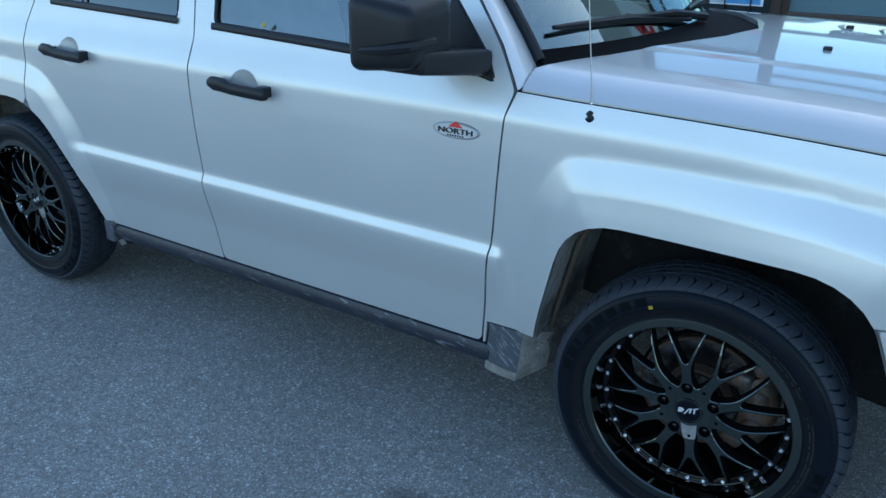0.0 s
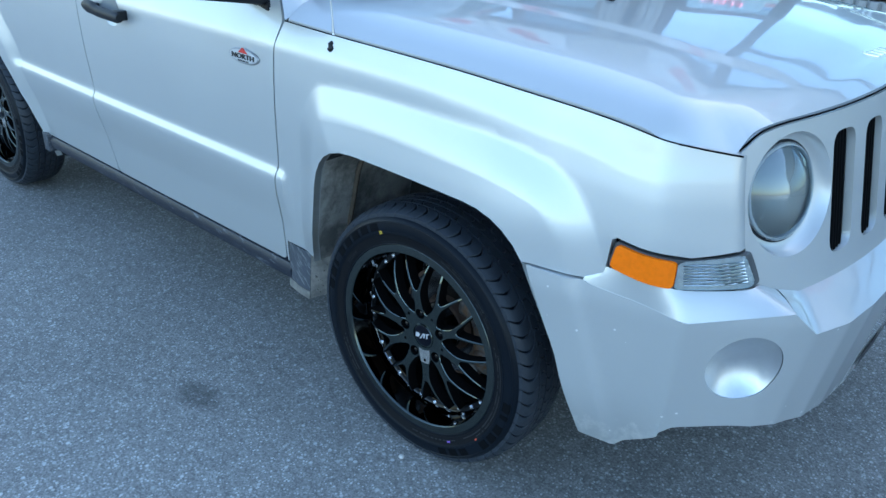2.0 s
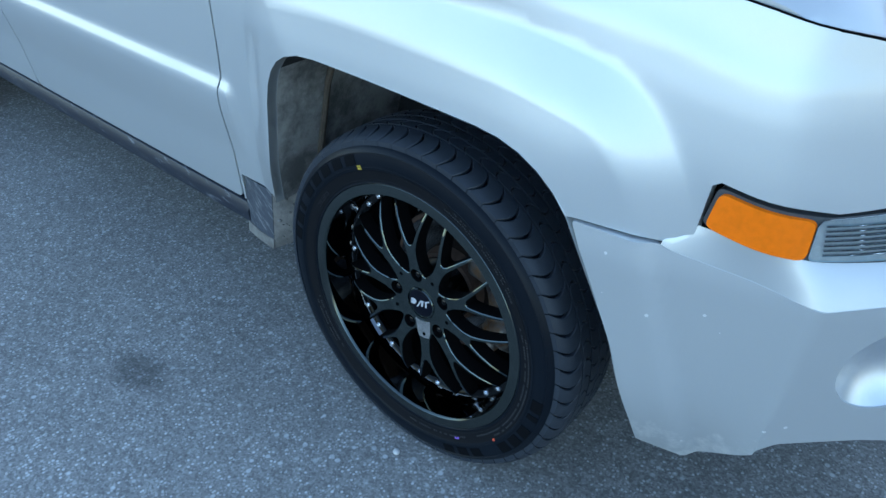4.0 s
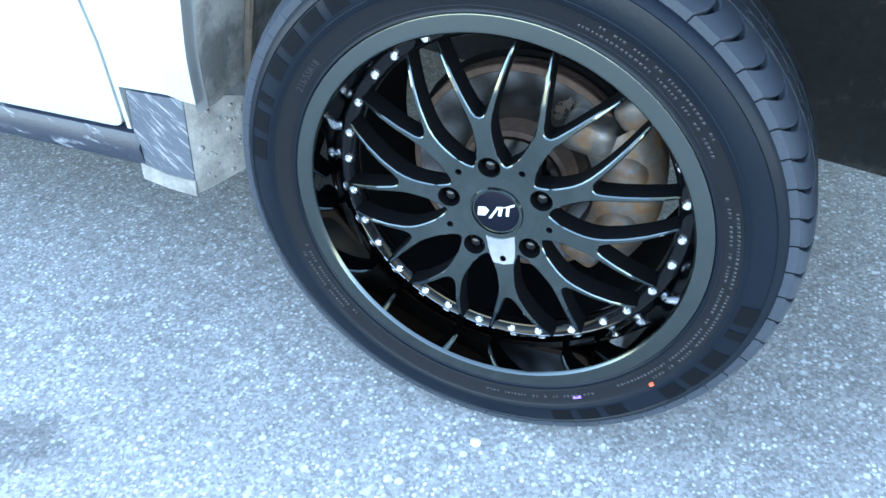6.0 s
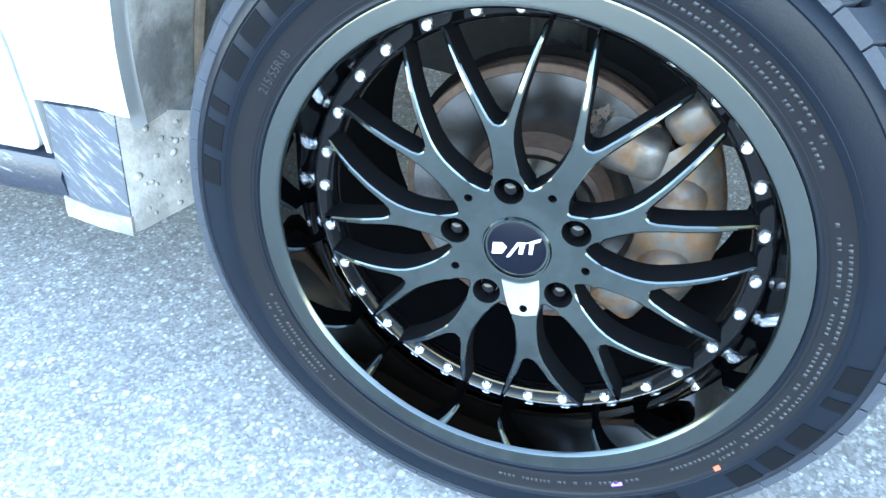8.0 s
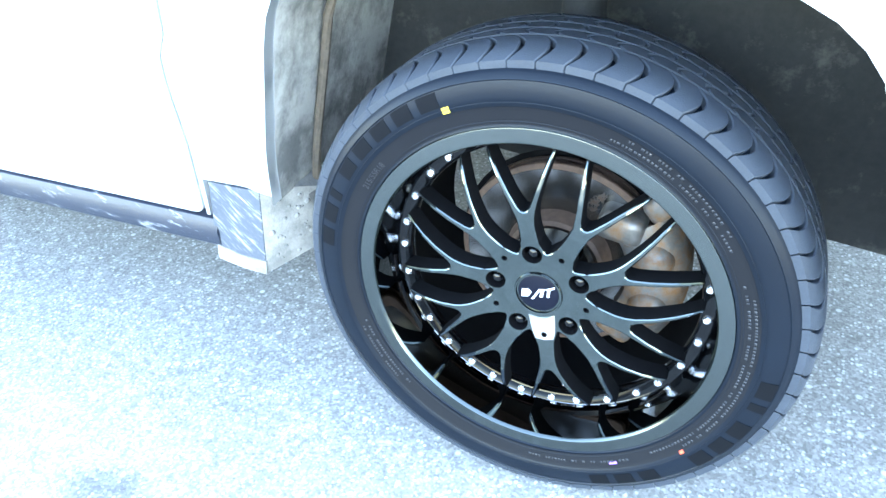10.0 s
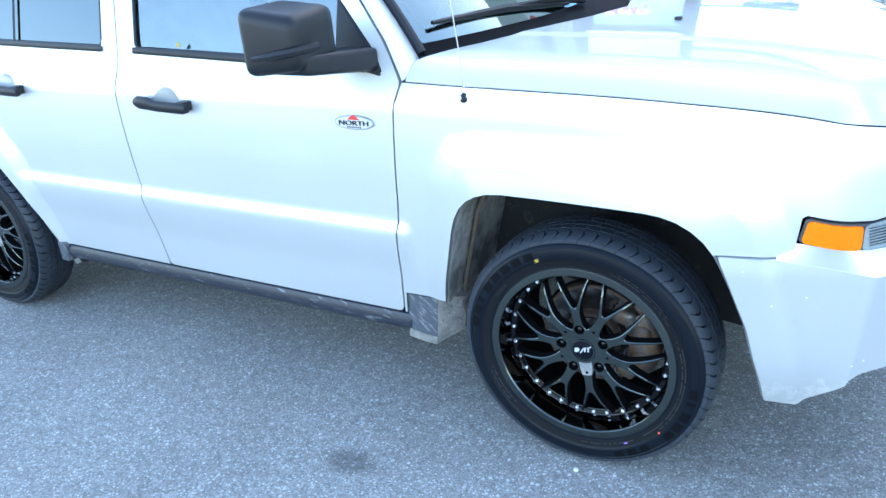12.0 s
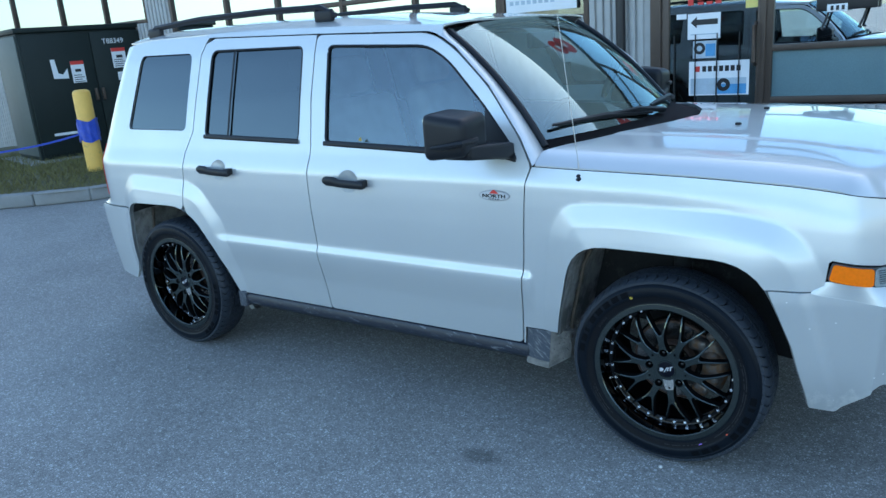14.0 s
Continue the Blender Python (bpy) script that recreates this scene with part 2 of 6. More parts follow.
CHROME = material("chrome", (0.85, 0.86, 0.88), 0.08, metal=1.0, var=0.03)
MAST = material("antenna_steel", (0.42, 0.43, 0.45), 0.3, metal=1.0)
DISC = material("worn_brake_disc", (0.17, 0.165, 0.16), 0.26, metal=1.0, var=0.15, scale=20, dirt=(0.20, 0.095, 0.05), dirt_amount=0.0, dirt_scale=16)
RUST = material("rusty_hub_iron", (0.075, 0.046, 0.033), 0.75, metal=0.3, var=0.35, scale=25, bump=0.4)
CALIPER = material("rusted_caliper_iron", (0.125, 0.118, 0.112), 0.40, metal=0.5, var=0.4, scale=26, dirt=(0.21, 0.115, 0.055), dirt_amount=0.55, dirt_scale=21, bump=0.4, fine=90)
AMBER = material("amber_lens", (1.0, 0.20, 0.0), 0.25, var=0.10, scale=45, spec=0.3)
LENS = glass("clear_lens", (0.95, 0.97, 0.98), 2.1)
REFLECT = material("lamp_reflector", (0.90, 0.91, 0.92), 0.32, metal=0.35, var=0.12, scale=60)
LAMPBOWL = material("polished_lamp_bowl", (0.95, 0.96, 0.97), 0.3, metal=0.3, var=0.08, scale=60)
FOGBOWL = material("fog_blank_silver", (0.66, 0.68, 0.70), 0.36, metal=0.9, var=0.04)
PANE_TINT = glass("privacy_glass", (0.06, 0.075, 0.085), 2.05)
PANE = glass("side_glass", (0.84, 0.95, 0.95), 2.3)
SCREEN = glass("windscreen_glass", (0.60, 0.74, 0.74), 2.8, sheen=(0.72, 0.91, 0.92))
SEAT = material("grey_seat_cloth", (0.74, 0.75, 0.74), 0.9, var=0.2, bump=0.4, fine=250)
DASH = material("dark_dash_plastic", (0.06, 0.062, 0.065), 0.55, bump=0.2, fine=300)
HEADLINER = material("pale_headliner", (0.74, 0.74, 0.72), 0.95)
RED = material("red_print", (0.62, 0.04, 0.03), 0.5, var=0.08)
CAPMAT = material("navy_black_cap", (0.0035, 0.0045, 0.0095), 0.4, spec=0.10, var=0.1)
COWL = material("cowl_plastic", (0.005, 0.005, 0.006), 0.55, spec=0.03, bump=0.1, fine=300)
LAMPCASE = material("grey_lamp_casing", (0.07, 0.075, 0.08), 0.4, var=0.05)
EMBLEM = material("pale_emblem_print", (0.50, 0.50, 0.52), 0.5)
BADGE = material("badge_silver", (0.55, 0.56, 0.57), 0.4, var=0.05)
BLACK = material("black_print", (0.012, 0.012, 0.014), 0.4)
YELLOWDOT = material("yellow_chalk_mark", (0.42, 0.30, 0.03), 0.6)
MARK_RED = material("red_ink_mark", (0.65, 0.08, 0.03), 0.6)
MARK_VIOLET = material("violet_ink_mark", (0.25, 0.12, 0.55), 0.6)


# ---- mesh helpers ----
def join(*pieces):
    vs, fs, k = [], [], 0
    for v, f in pieces:
        vs.extend([tuple(p) for p in v]); fs.extend([tuple(i + k for i in q) for q in f]); k += len(v)
    return vs, fs


def moved(vf, m):
    return [tuple(m @ Vector(p)) for p in vf[0]], vf[1]


def mirrored(vf):
    """The same across the car's middle plane."""
    return [(x, 2 * YC - y, z) for x, y, z in vf[0]], [tuple(reversed(q)) for q in vf[1]]


def mesh(name, vf, mat, sharp=40):
    me = bpy.data.meshes.new(name)
    me.from_pydata([tuple(map(float, p)) for p in vf[0]], [], [tuple(map(int, q)) for q in vf[1]])
    me.materials.append(mat)
    me.polygons.foreach_set("use_smooth", [True] * len(me.polygons))
    if sharp:
        me.set_sharp_from_angle(angle=radians(sharp))
    me.update()
    return me


def part(name, vf, mat, parent, label="", sharp=40):
    """One mesh object under a thing or a part."""
    ob = new(name, vf if isinstance(vf, bpy.types.Mesh) else mesh(name, vf, mat, sharp))
    ob.parent = parent
    if parent is not None:
        ob.matrix_parent_inverse = Matrix.Identity(4)
    if label:
        ob["label"] = label
    return ob


def thing(name, label, category, group="", vf=None, mat=None, kind="", at=None, sharp=40):
    ob = new(name, mesh(name, vf, mat, sharp) if vf else None)
    if at is not None:
        ob.matrix_basis = at
    return tagged(ob, label, category, group, kind)


def box(x0, x1, y0, y1, z0, z1, bev=0.004, segs=2):
    bm = bmesh.new()
    bmesh.ops.create_cube(bm, size=1)
    for v in bm.verts:
        v.co = Vector(((x0 + x1) / 2 + v.co.x * (x1 - x0), (y0 + y1) / 2 + v.co.y * (y1 - y0), (z0 + z1) / 2 + v.co.z * (z1 - z0)))
    if bev:
        bmesh.ops.bevel(bm, geom=bm.edges[:], offset=min(bev, 0.45 * min(x1 - x0, y1 - y0, z1 - z0)), segments=segs, affect='EDGES', profile=0.5)
    out = [tuple(v.co) for v in bm.verts], [tuple(v.index for v in f.verts) for f in bm.faces]
    bm.free()
    return out


def tube(points, radius, n=8, closed=False):
    """A round bar along points; radius may be one number or one per point."""
    p = [Vector(q) for q in points]
    r = radius if hasattr(radius, "__len__") else [radius] * len(p)
    vs, fs = [], []
    up = Vector((0.13, 0.21, 0.97)).normalized()
    for i, q in enumerate(p):
        a = p[i - 1] if (i or closed) else p[i]
        b = p[(i + 1) % len(p)] if (i + 1 < len(p) or closed) else p[i]
        t = (b - a).normalized()
        u = (up - t * up.dot(t)); u = u.normalized() if u.length > 1e-4 else t.orthogonal().normalized()
        w = t.cross(u)
        for k in range(n):
            c = 2 * math.pi * k / n
            vs.append(tuple(q + r[i] * (math.cos(c) * u + math.sin(c) * w)))
    m = len(p)
    for i in range(m if closed else m - 1):
        for k in range(n):
            a, b = i * n + k, i * n + (k + 1) % n
            j = ((i + 1) % m) * n
            fs.append((a, b, j + (k + 1) % n, j + k))
    if not closed:
        fs.append(tuple(reversed(range(n)))); fs.append(tuple((m - 1) * n + k for k in range(n)))
    return vs, fs


def lathe(profile, n=96, start=0.0, sweep=2 * math.pi):
    """Profile of (radius, y) turned about the y axis."""
    full = abs(sweep - 2 * math.pi) < 1e-6
    cols = n if full else n + 1
    vs = [(r * math.cos(start + sweep * k / n), y, r * math.sin(start + sweep * k / n)) for k in range(cols) for r, y in profile]
    m = len(profile)
    fs = []
    for k in range(n):
        a, b = k * m, ((k + 1) % cols) * m
        fs += [(a + i, a + i + 1, b + i + 1, b + i) for i in range(m - 1)]
    return vs, fs


def inside(px, py, poly):
    """Which of the points lie in the polygon."""
    res = np.zeros(len(px), bool)
    q = np.asarray(poly)
    for (x0, y0), (x1, y1) in zip(q, np.roll(q, -1, 0)):
        if y0 == y1:
            continue
        c = ((y0 > py) != (y1 > py)) & (px < (x1 - x0) * (py - y0) / (y1 - y0) + x0)
        res ^= c
    return res


def edge_distance(px, py, poly, closed=True):
    q = np.asarray(poly, float)
    best = np.full(len(px), 1e9)
    ends = np.roll(q, -1, 0) if closed else q[1:]
    for (x0, y0), (x1, y1) in zip(q if closed else q[:-1], ends):
        dx, dy = x1 - x0, y1 - y0
        t = np.clip(((px - x0) * dx + (py - y0) * dy) / max(dx * dx + dy * dy, 1e-12), 0, 1)
        best = np.minimum(best, np.hypot(px - x0 - t * dx, py - y0 - t * dy))
    return best


def rounded(poly, r=0.03, n=4, closed=True):
    """The polygon with its corners rounded; r may be one number or one per corner."""
    out = []
    m = len(poly)
    for i, p in enumerate(poly):
        ri = r[i] if hasattr(r, "__len__") else r
        if ri <= 0 or (not closed and i in (0, m - 1)):
            out.append(tuple(p)); continue
        p = Vector(p); a = Vector(poly[i - 1]); b = Vector(poly[(i + 1) % m])
        ua, ub = a - p, b - p
        d = min(ri, 0.45 * ua.length, 0.45 * ub.length)
        s, e = p + ua.normalized() * d, p + ub.normalized() * d
        for k in range(n + 1):
            t = k / n
            out.append(tuple((1 - t) ** 2 * s + 2 * t * (1 - t) * p + t * t * e))
    return out


def resample(poly, step, closed=True):
    out = []
    m = len(poly)
    for i in range(m if closed else m - 1):
        a, b = Vector(poly[i]), Vector(poly[(i + 1) % m])
        k = max(1, int(round((b - a).length / step)))
        out += [tuple(a.lerp(b, j / k)) for j in range(k)]
    if not closed:
        out.append(tuple(poly[-1]))
    return out


def tess(outline, holes=(), step=0.02, lines=()):
    """Triangles that fill a flat outline with holes, with edges along the given lines: points, triangles, and the number of rim loops."""
    from mathutils.geometry import delaunay_2d_cdt
    loops = [resample(outline, step)] + [resample(h, step) for h in holes]
    pts, edges = [], []
    for lp in loops:
        k = len(pts)
        pts += lp
        edges += [(k + i, k + (i + 1) % len(lp)) for i in range(len(lp))]
    for ln in lines:
        lp = resample(ln, step, False)
        q = np.array(lp)
        ok = inside(q[:, 0], q[:, 1], loops[0])
        for h in loops[1:]:
            ok &= ~inside(q[:, 0], q[:, 1], h)
        ok &= edge_distance(q[:, 0], q[:, 1], loops[0]) > 0.3 * step
        run = None
        for p, good in zip(lp, ok):
            if good:
                pts.append(p)
                if run is not None:
                    edges.append((run, len(pts) - 1))
                run = len(pts) - 1
            else:
                run = None
    q = np.array(loops[0])
    lo, hi = q.min(0), q.max(0)
    gx, gy = np.meshgrid(np.arange(lo[0] + step / 2, hi[0], step), np.arange(lo[1] + step / 2, hi[1], step))
    gx, gy = gx.ravel(), gy.ravel()
    ok = inside(gx, gy, loops[0]) & (edge_distance(gx, gy, loops[0]) > 0.55 * step)
    for h in loops[1:]:
        ok &= ~inside(gx, gy, h) & (edge_distance(gx, gy, h) > 0.55 * step)
    for ln in lines:
        ok &= edge_distance(gx, gy, ln, False) > 0.5 * step
    pts += list(zip(gx[ok], gy[ok]))
    v, _, f, *_ = delaunay_2d_cdt([Vector(p) for p in pts], edges, [], 0, 1e-6)
    v = np.array([tuple(p) for p in v])
    f = np.array([tuple(t) for t in f])
    c = v[f].mean(1)
    keep = inside(c[:, 0], c[:, 1], loops[0])
    for h in loops[1:]:
        keep &= ~inside(c[:, 0], c[:, 1], h)
    return v, f[keep]


def panel(outline, place, holes=(), step=0.02, lines=(), inward=(0, 0.018, 0), flip=False, rim=True):
    """A sheet over a flat outline, set in space by place(u, v), with its rim turned inward."""
    v, f = tess(outline, holes, step, lines)
    p = place(v[:, 0], v[:, 1])
    vs = [tuple(a) for a in p]
    fs = [tuple(reversed(t)) if flip else tuple(t) for t in f]
    if rim:
        count = {}
        for t in fs:
            for a, b in zip(t, t[1:] + t[:1]):
                count[(a, b)] = True
        edge = [(a, b) for a, b in count if (b, a) not in count]
        w = Vector(inward)
        ids = {}
        for a, b in edge:
            for k in (a, b):
                if k not in ids:
                    ids[k] = len(vs); vs.append(tuple(Vector(vs[k]) + w))
            fs.append((b, a, ids[a], ids[b]))
    return vs, fs


def plate(outline, top, depth, inset=0.002, step=0.01, holes=(), flush=None):
    """A solid of a flat outline (x, z): its bevelled face at y = top(x, z), its sides going depth inward. Where flush(x, z) holds the edge keeps no bevel."""
    o = [Vector(p) for p in resample(outline, step)]
    m = len(o)
    area = sum(o[i].x * o[(i + 1) % m].y - o[(i + 1) % m].x * o[i].y for i in range(m))
    if area < 0:
        o.reverse()
    ins, drop = [], []
    for i in range(m):
        a, b, c = o[i - 1], o[i], o[(i + 1) % m]
        t = (c - a).normalized()
        plain = flush is not None and flush(b.x, b.y)
        ins.append(b + Vector((-t.y, t.x)) * (0.00005 if plain else inset))
        drop.append(0.0 if plain else inset * 0.8)
    v, f = tess([tuple(p) for p in ins], holes, step)
    y = top(v[:, 0], v[:, 1])
    vs = [(a, b, c) for (a, c), b in zip(v, y)]
    fs = [tuple(t) for t in f]
    yo = top(np.array([p.x for p in o]), np.array([p.y for p in o]))
    yi = top(np.array([p.x for p in ins]), np.array([p.y for p in ins]))
    k0 = len(vs)
    vs += [(p.x, yy, p.y) for p, yy in zip(ins, yi)]
    vs += [(p.x, yy + d, p.y) for p, yy, d in zip(o, yo, drop)]
    vs += [(p.x, yy + depth, p.y) for p, yy in zip(o, yo)]
    for r in (0, 1):
        for i in range(m):
            j = (i + 1) % m
            fs.append((k0 + r * m + i, k0 + (r + 1) * m + i, k0 + (r + 1) * m + j, k0 + r * m + j))
    for h in holes:
        q = resample(h, step)
        k0, m = len(vs), len(q)
        yh = top(np.array([p[0] for p in q]), np.array([p[1] for p in q]))
        vs += [(a, yy, b) for (a, b), yy in zip(q, yh)] + [(a, yy + depth, b) for (a, b), yy in zip(q, yh)]
        fs += [(k0 + i, k0 + (i + 1) % m, k0 + m + (i + 1) % m, k0 + m + i) for i in range(m)]
    return vs, fs


def text(body, size, thick=0.0006):
    """Letters of the built-in font as (vertices, faces) in the x z plane, facing -y."""
    cu = bpy.data.curves.new("letters", 'FONT')
    cu.body, cu.size, cu.extrude, cu.align_x, cu.align_y = body, size, thick, 'CENTER', 'CENTER'
    cu.resolution_u = 3
    ob = new("letters", cu)
    me = bpy.data.meshes.new_from_object(ob.evaluated_get(bpy.context.evaluated_depsgraph_get()))
    out = [(v.co.x, -v.co.z, v.co.y) for v in me.vertices], [tuple(p.vertices) for p in me.polygons]
    bpy.data.objects.remove(ob); bpy.data.meshes.remove(me); bpy.data.curves.remove(cu)
    return out


def on_arc(vf, radius, angle, y, squeeze=1.0):
    """Bends flat letters round the wheel, reading along the arc, centred at angle (radians)."""
    out = []
    for x, yy, z in vf[0]:
        a = angle - x * squeeze / radius
        out.append(((radius + z) * math.cos(a), y + yy, (radius + z) * math.sin(a)))
    return out, vf[1]


def smooth(x, a, b):
    t = np.clip((np.asarray(x, float) - a) / (b - a), 0, 1)
    return t * t * (3 - 2 * t)


# ---- the car's surfaces ----
YC = 0.81                                  # the car's middle plane
_zt = np.linspace(0.0, 1.8, 361)
_yt = np.interp(_zt, [0.10, 0.34, 0.50, 0.65, 0.80, 0.90, 0.965, 1.03, 1.07, 1.10, 1.30, 1.50, 1.60, 1.8],
                [0.055, 0.018, -0.006, -0.020, -0.030, -0.0325, -0.0310, -0.0130, 0.0000, 0.008, 0.066, 0.130, 0.172, 0.28])
_ker = np.exp(-np.linspace(-2, 2, 7) ** 2); _ker /= _ker.sum()
_yt = np.convolve(np.pad(_yt, 3, mode="edge"), _ker, "valid")

ARCH_F = rounded([(-0.425, 0.24), (-0.400, 0.45), (-0.320, 0.782), (0.296, 0.780), (0.408, 0.52), (0.478, 0.287)], [0, 0.05, 0.13, 0.14, 0.05, 0], 6, False)
ARCH_R = rounded([(-3.035, 0.24), (-3.01, 0.48), (-2.955, 0.78), (-2.42, 0.785), (-2.245, 0.48), (-2.165, 0.24)], [0, 0.05, 0.10, 0.17, 0.05, 0], 6, False)
FLARE_F = rounded([(-0.50, -0.2), (-0.465, 0.50), (-0.415, 0.82), (-0.355, 0.918), (-0.14, 0.930), (0.230, 0.922), (0.375, 0.895), (0.455, 0.815), (0.500, 0.70), (0.62, -0.2)], [0, 0.1, 0.06, 0.06, 0.1, 0.1, 0.08, 0.08, 0.1, 0], 8)
FLARE_R = rounded([(-3.10, -0.2), (-3.07, 0.55), (-2.99, 0.86), (-2.90, 0.933), (-2.44, 0.915), (-2.34, 0.88), (-2.22, 0.72), (-2.165, 0.42), (-2.08, -0.2)], 0.05, 4)


def ramp(d, w):
    """A straight slope of width w with softly rounded ends."""
    t = np.clip(d / w, 0, 1)
    return 0.84 * t + 0.16 * t * t * (3 - 2 * t)


CREST_U, CREST_Z = [-3.3, -0.6, 0.0, 0.2, 0.40, 0.50], [0.985, 0.980, 0.972, 0.962, 0.946, 0.926]   # height of the shoulder crease along the car


# the front corner of the fender in plan: a crease, a flatter cheek, then the turn into the nose
CORNER_U = np.linspace(0.530, 0.90, 371)
_ct = np.interp(CORNER_U, [0.530, 0.572, 0.700, 0.722, 0.90], [0.0, 0.62, 1.00, 1.50, 1.52])
CORNER_X = 0.530 + np.concatenate([[0.0], np.cumsum(np.cos(_ct[:-1]) * 0.001)])
CORNER_Y = np.concatenate([[0.0], np.cumsum(np.sin(_ct[:-1]) * 0.001)])


def side_base(z):
    return np.interp(z, _zt, _yt)


def place_side(u, z, out=0.0):
    """The car's near side: u runs along the car and round its corners, z is the height."""
    u, z = np.asarray(u, float), np.asarray(z, float)
    crest = np.interp(u, CREST_U, CREST_Z)
    y = side_base(z - (crest - 0.965) * np.exp(-((z - crest) / 0.05) ** 2)) + 0.02 * smooth(u, 0.2, 0.52)
    y = y - 0.025 * smooth(u, -0.15, 0.42) * (1 - smooth(u, 0.50, 0.68)) * smooth(-z, -1.01, -0.76)
    for arch in (FLARE_F, FLARE_R):
        d = np.where(inside(u, z, arch), edge_distance(u, z, arch), 0.0)
        y = y - 0.024 * ramp(d, 0.076) - 0.012 * ramp(np.maximum(d - 0.076, 0), 0.09)
    strip = smooth(-z, -0.652, -0.618) * (1 - smooth(-z, -0.605, -0.46)) * smooth(u, -2.30, -2.19) * (1 - smooth(u, -0.506, -0.494))
    y = y - 0.015 * strip - out
    x = u.copy()
    back = np.clip((-3.08 - u) / 0.24, 0, 1.6)
    x = np.where(back > 0, -3.08 - 0.24 * np.sin(back), x)
    y = y + 0.24 * (1 - np.cos(back))
    x = x + 0.26 * np.maximum(z - 1.0, 0) * smooth(-u, 2.75, 3.2)
    x = x - 0.10 * (1 - smooth(z, 0.72, 0.78)) * smooth(-u, 3.1, 3.25)
    x = np.where(u > 0.530, np.interp(u, CORNER_U, CORNER_X), x)
    y = y + np.interp(u, CORNER_U, CORNER_Y)
    y = y + 0.050 * smooth(-z, -0.60, -0.28) * smooth(u, 0.26, 0.36)
    x = x + 0.21 * (0.955 - np.maximum(z, 0.70)) * smooth(u, 0.44, 0.70)
    return np.stack([x, y, z], -1)


def on_side(out):
    return lambda u, z: place_side(u, z, out)


def side_tube(outline, r, out=0.0, closed=True, step=0.03):
    q = np.array(resample(outline, step, closed))
    return tube(place_side(q[:, 0], q[:, 1], out), r, 8, closed)


def roof_edge(x):
    return np.interp(x, [-3.2, -2.8, -2.2, -1.62, -1.2, -0.93], [1.585, 1.612, 1.612, 1.595, 1.578, 1.560])


def place_roof(x, y):
    z0 = roof_edge(x)
    e = side_base(z0)
    d = np.maximum(np.minimum(y, 2 * YC - y) - e, 0)
    z = z0 + (0.016 + 0.034 * smooth(-x, 0.95, 1.7)) * (1 - np.exp(-d / 0.12))
    return np.stack([x + 0.0 * y, y, z - 0.05 * smooth(-x, 3.0, 3.3)], -1)


_hl = np.polyfit([-0.60, -0.484, -0.145, 0.219, 0.45, 0.57, 0.715], [1.048, 1.043, 1.031, 1.019, 0.999, 0.985, 0.958], 3)
HOODLINE = [(-0.60, 1.048)] + [(float(u), float(np.polyval(_hl, u))) for u in np.linspace(-0.484, 0.692, 26)]
_hu = np.linspace(-0.60, 0.715, 160)
_hz = np.interp(_hu, [p[0] for p in HOODLINE], [p[1] for p in HOODLINE])
_hp = place_side(_hu, _hz)


def hood_edge_y(x):
    return np.interp(x, _hp[:, 0], _hp[:, 1])


def place_hood(x, y):
    zs = np.interp(x, _hp[:, 0], _hz) + 0.002
    d = edge_distance(x, np.minimum(y, 2 * YC - y), _hp[:, :2], False)
    roll = 0.055 - 0.028 * smooth(x, 0.46, 0.62)
    corner = 1 - 0.62 * smooth(x, 0.56, 0.63) * np.exp(-np.maximum(np.minimum(y, 2 * YC - y) - 0.10, 0) / 0.034)
    z = zs + 0.058 * corner * (1 - np.exp(-(d / roll) ** 1.15)) + 0.016 * smooth(d, 0.05, 0.8) + 0.012 * smooth(d, 0.02, 0.40) * (1 - 0.9 * smooth(x, 0.3, 0.7))
    ridge = np.minimum(y, 2 * YC - y) - (0.331 + 0.06 * smooth(x, 0.40, 0.64))
    z = z + 0.0035 * smooth(ridge, -0.007, 0.007) * (1 - smooth(x, 0.55, 0.66))
    xf = nose_x(y, 0.985)
    z = z - 0.018 * smooth(x, xf - 0.09, xf)
    return np.stack([x, y, z], -1)


def nose_x(y, z):
    """The front face that holds the lamps and the grille."""
    return 0.758 - 0.21 * (np.asarray(z, float) - 0.965) - 0.291 * np.abs(YC - np.asarray(y, float)) ** 2.55


def place_nose(y, z, out=0.0):
    return np.stack([nose_x(y, z) + out, np.asarray(y, float), np.asarray(z, float)], -1)


BUMP_U = [0.28, 0.327, 0.421, 0.466, 0.655, 0.852, 0.919, 1.02, 1.12, 1.30, 1.51]
BUMP_X = [0.28, 0.327, 0.421, 0.466, 0.646, 0.789, 0.828, 0.862, 0.876, 0.884, 0.888]
BUMP_Y = [-0.079, -0.077, -0.069, -0.059, -0.004, 0.131, 0.185, 0.280, 0.40, 0.60, 0.81]
_ut = np.linspace(0.25, 1.56, 525)
_kb = np.exp(-np.linspace(-2, 2, 9) ** 2); _kb /= _kb.sum()
_bx = np.convolve(np.pad(np.interp(_ut, BUMP_U, BUMP_X), 4, mode="reflect", reflect_type="odd"), _kb, "valid")
_by = np.convolve(np.pad(np.interp(_ut, BUMP_U, BUMP_Y), 4, mode="reflect", reflect_type="odd"), _kb, "valid")


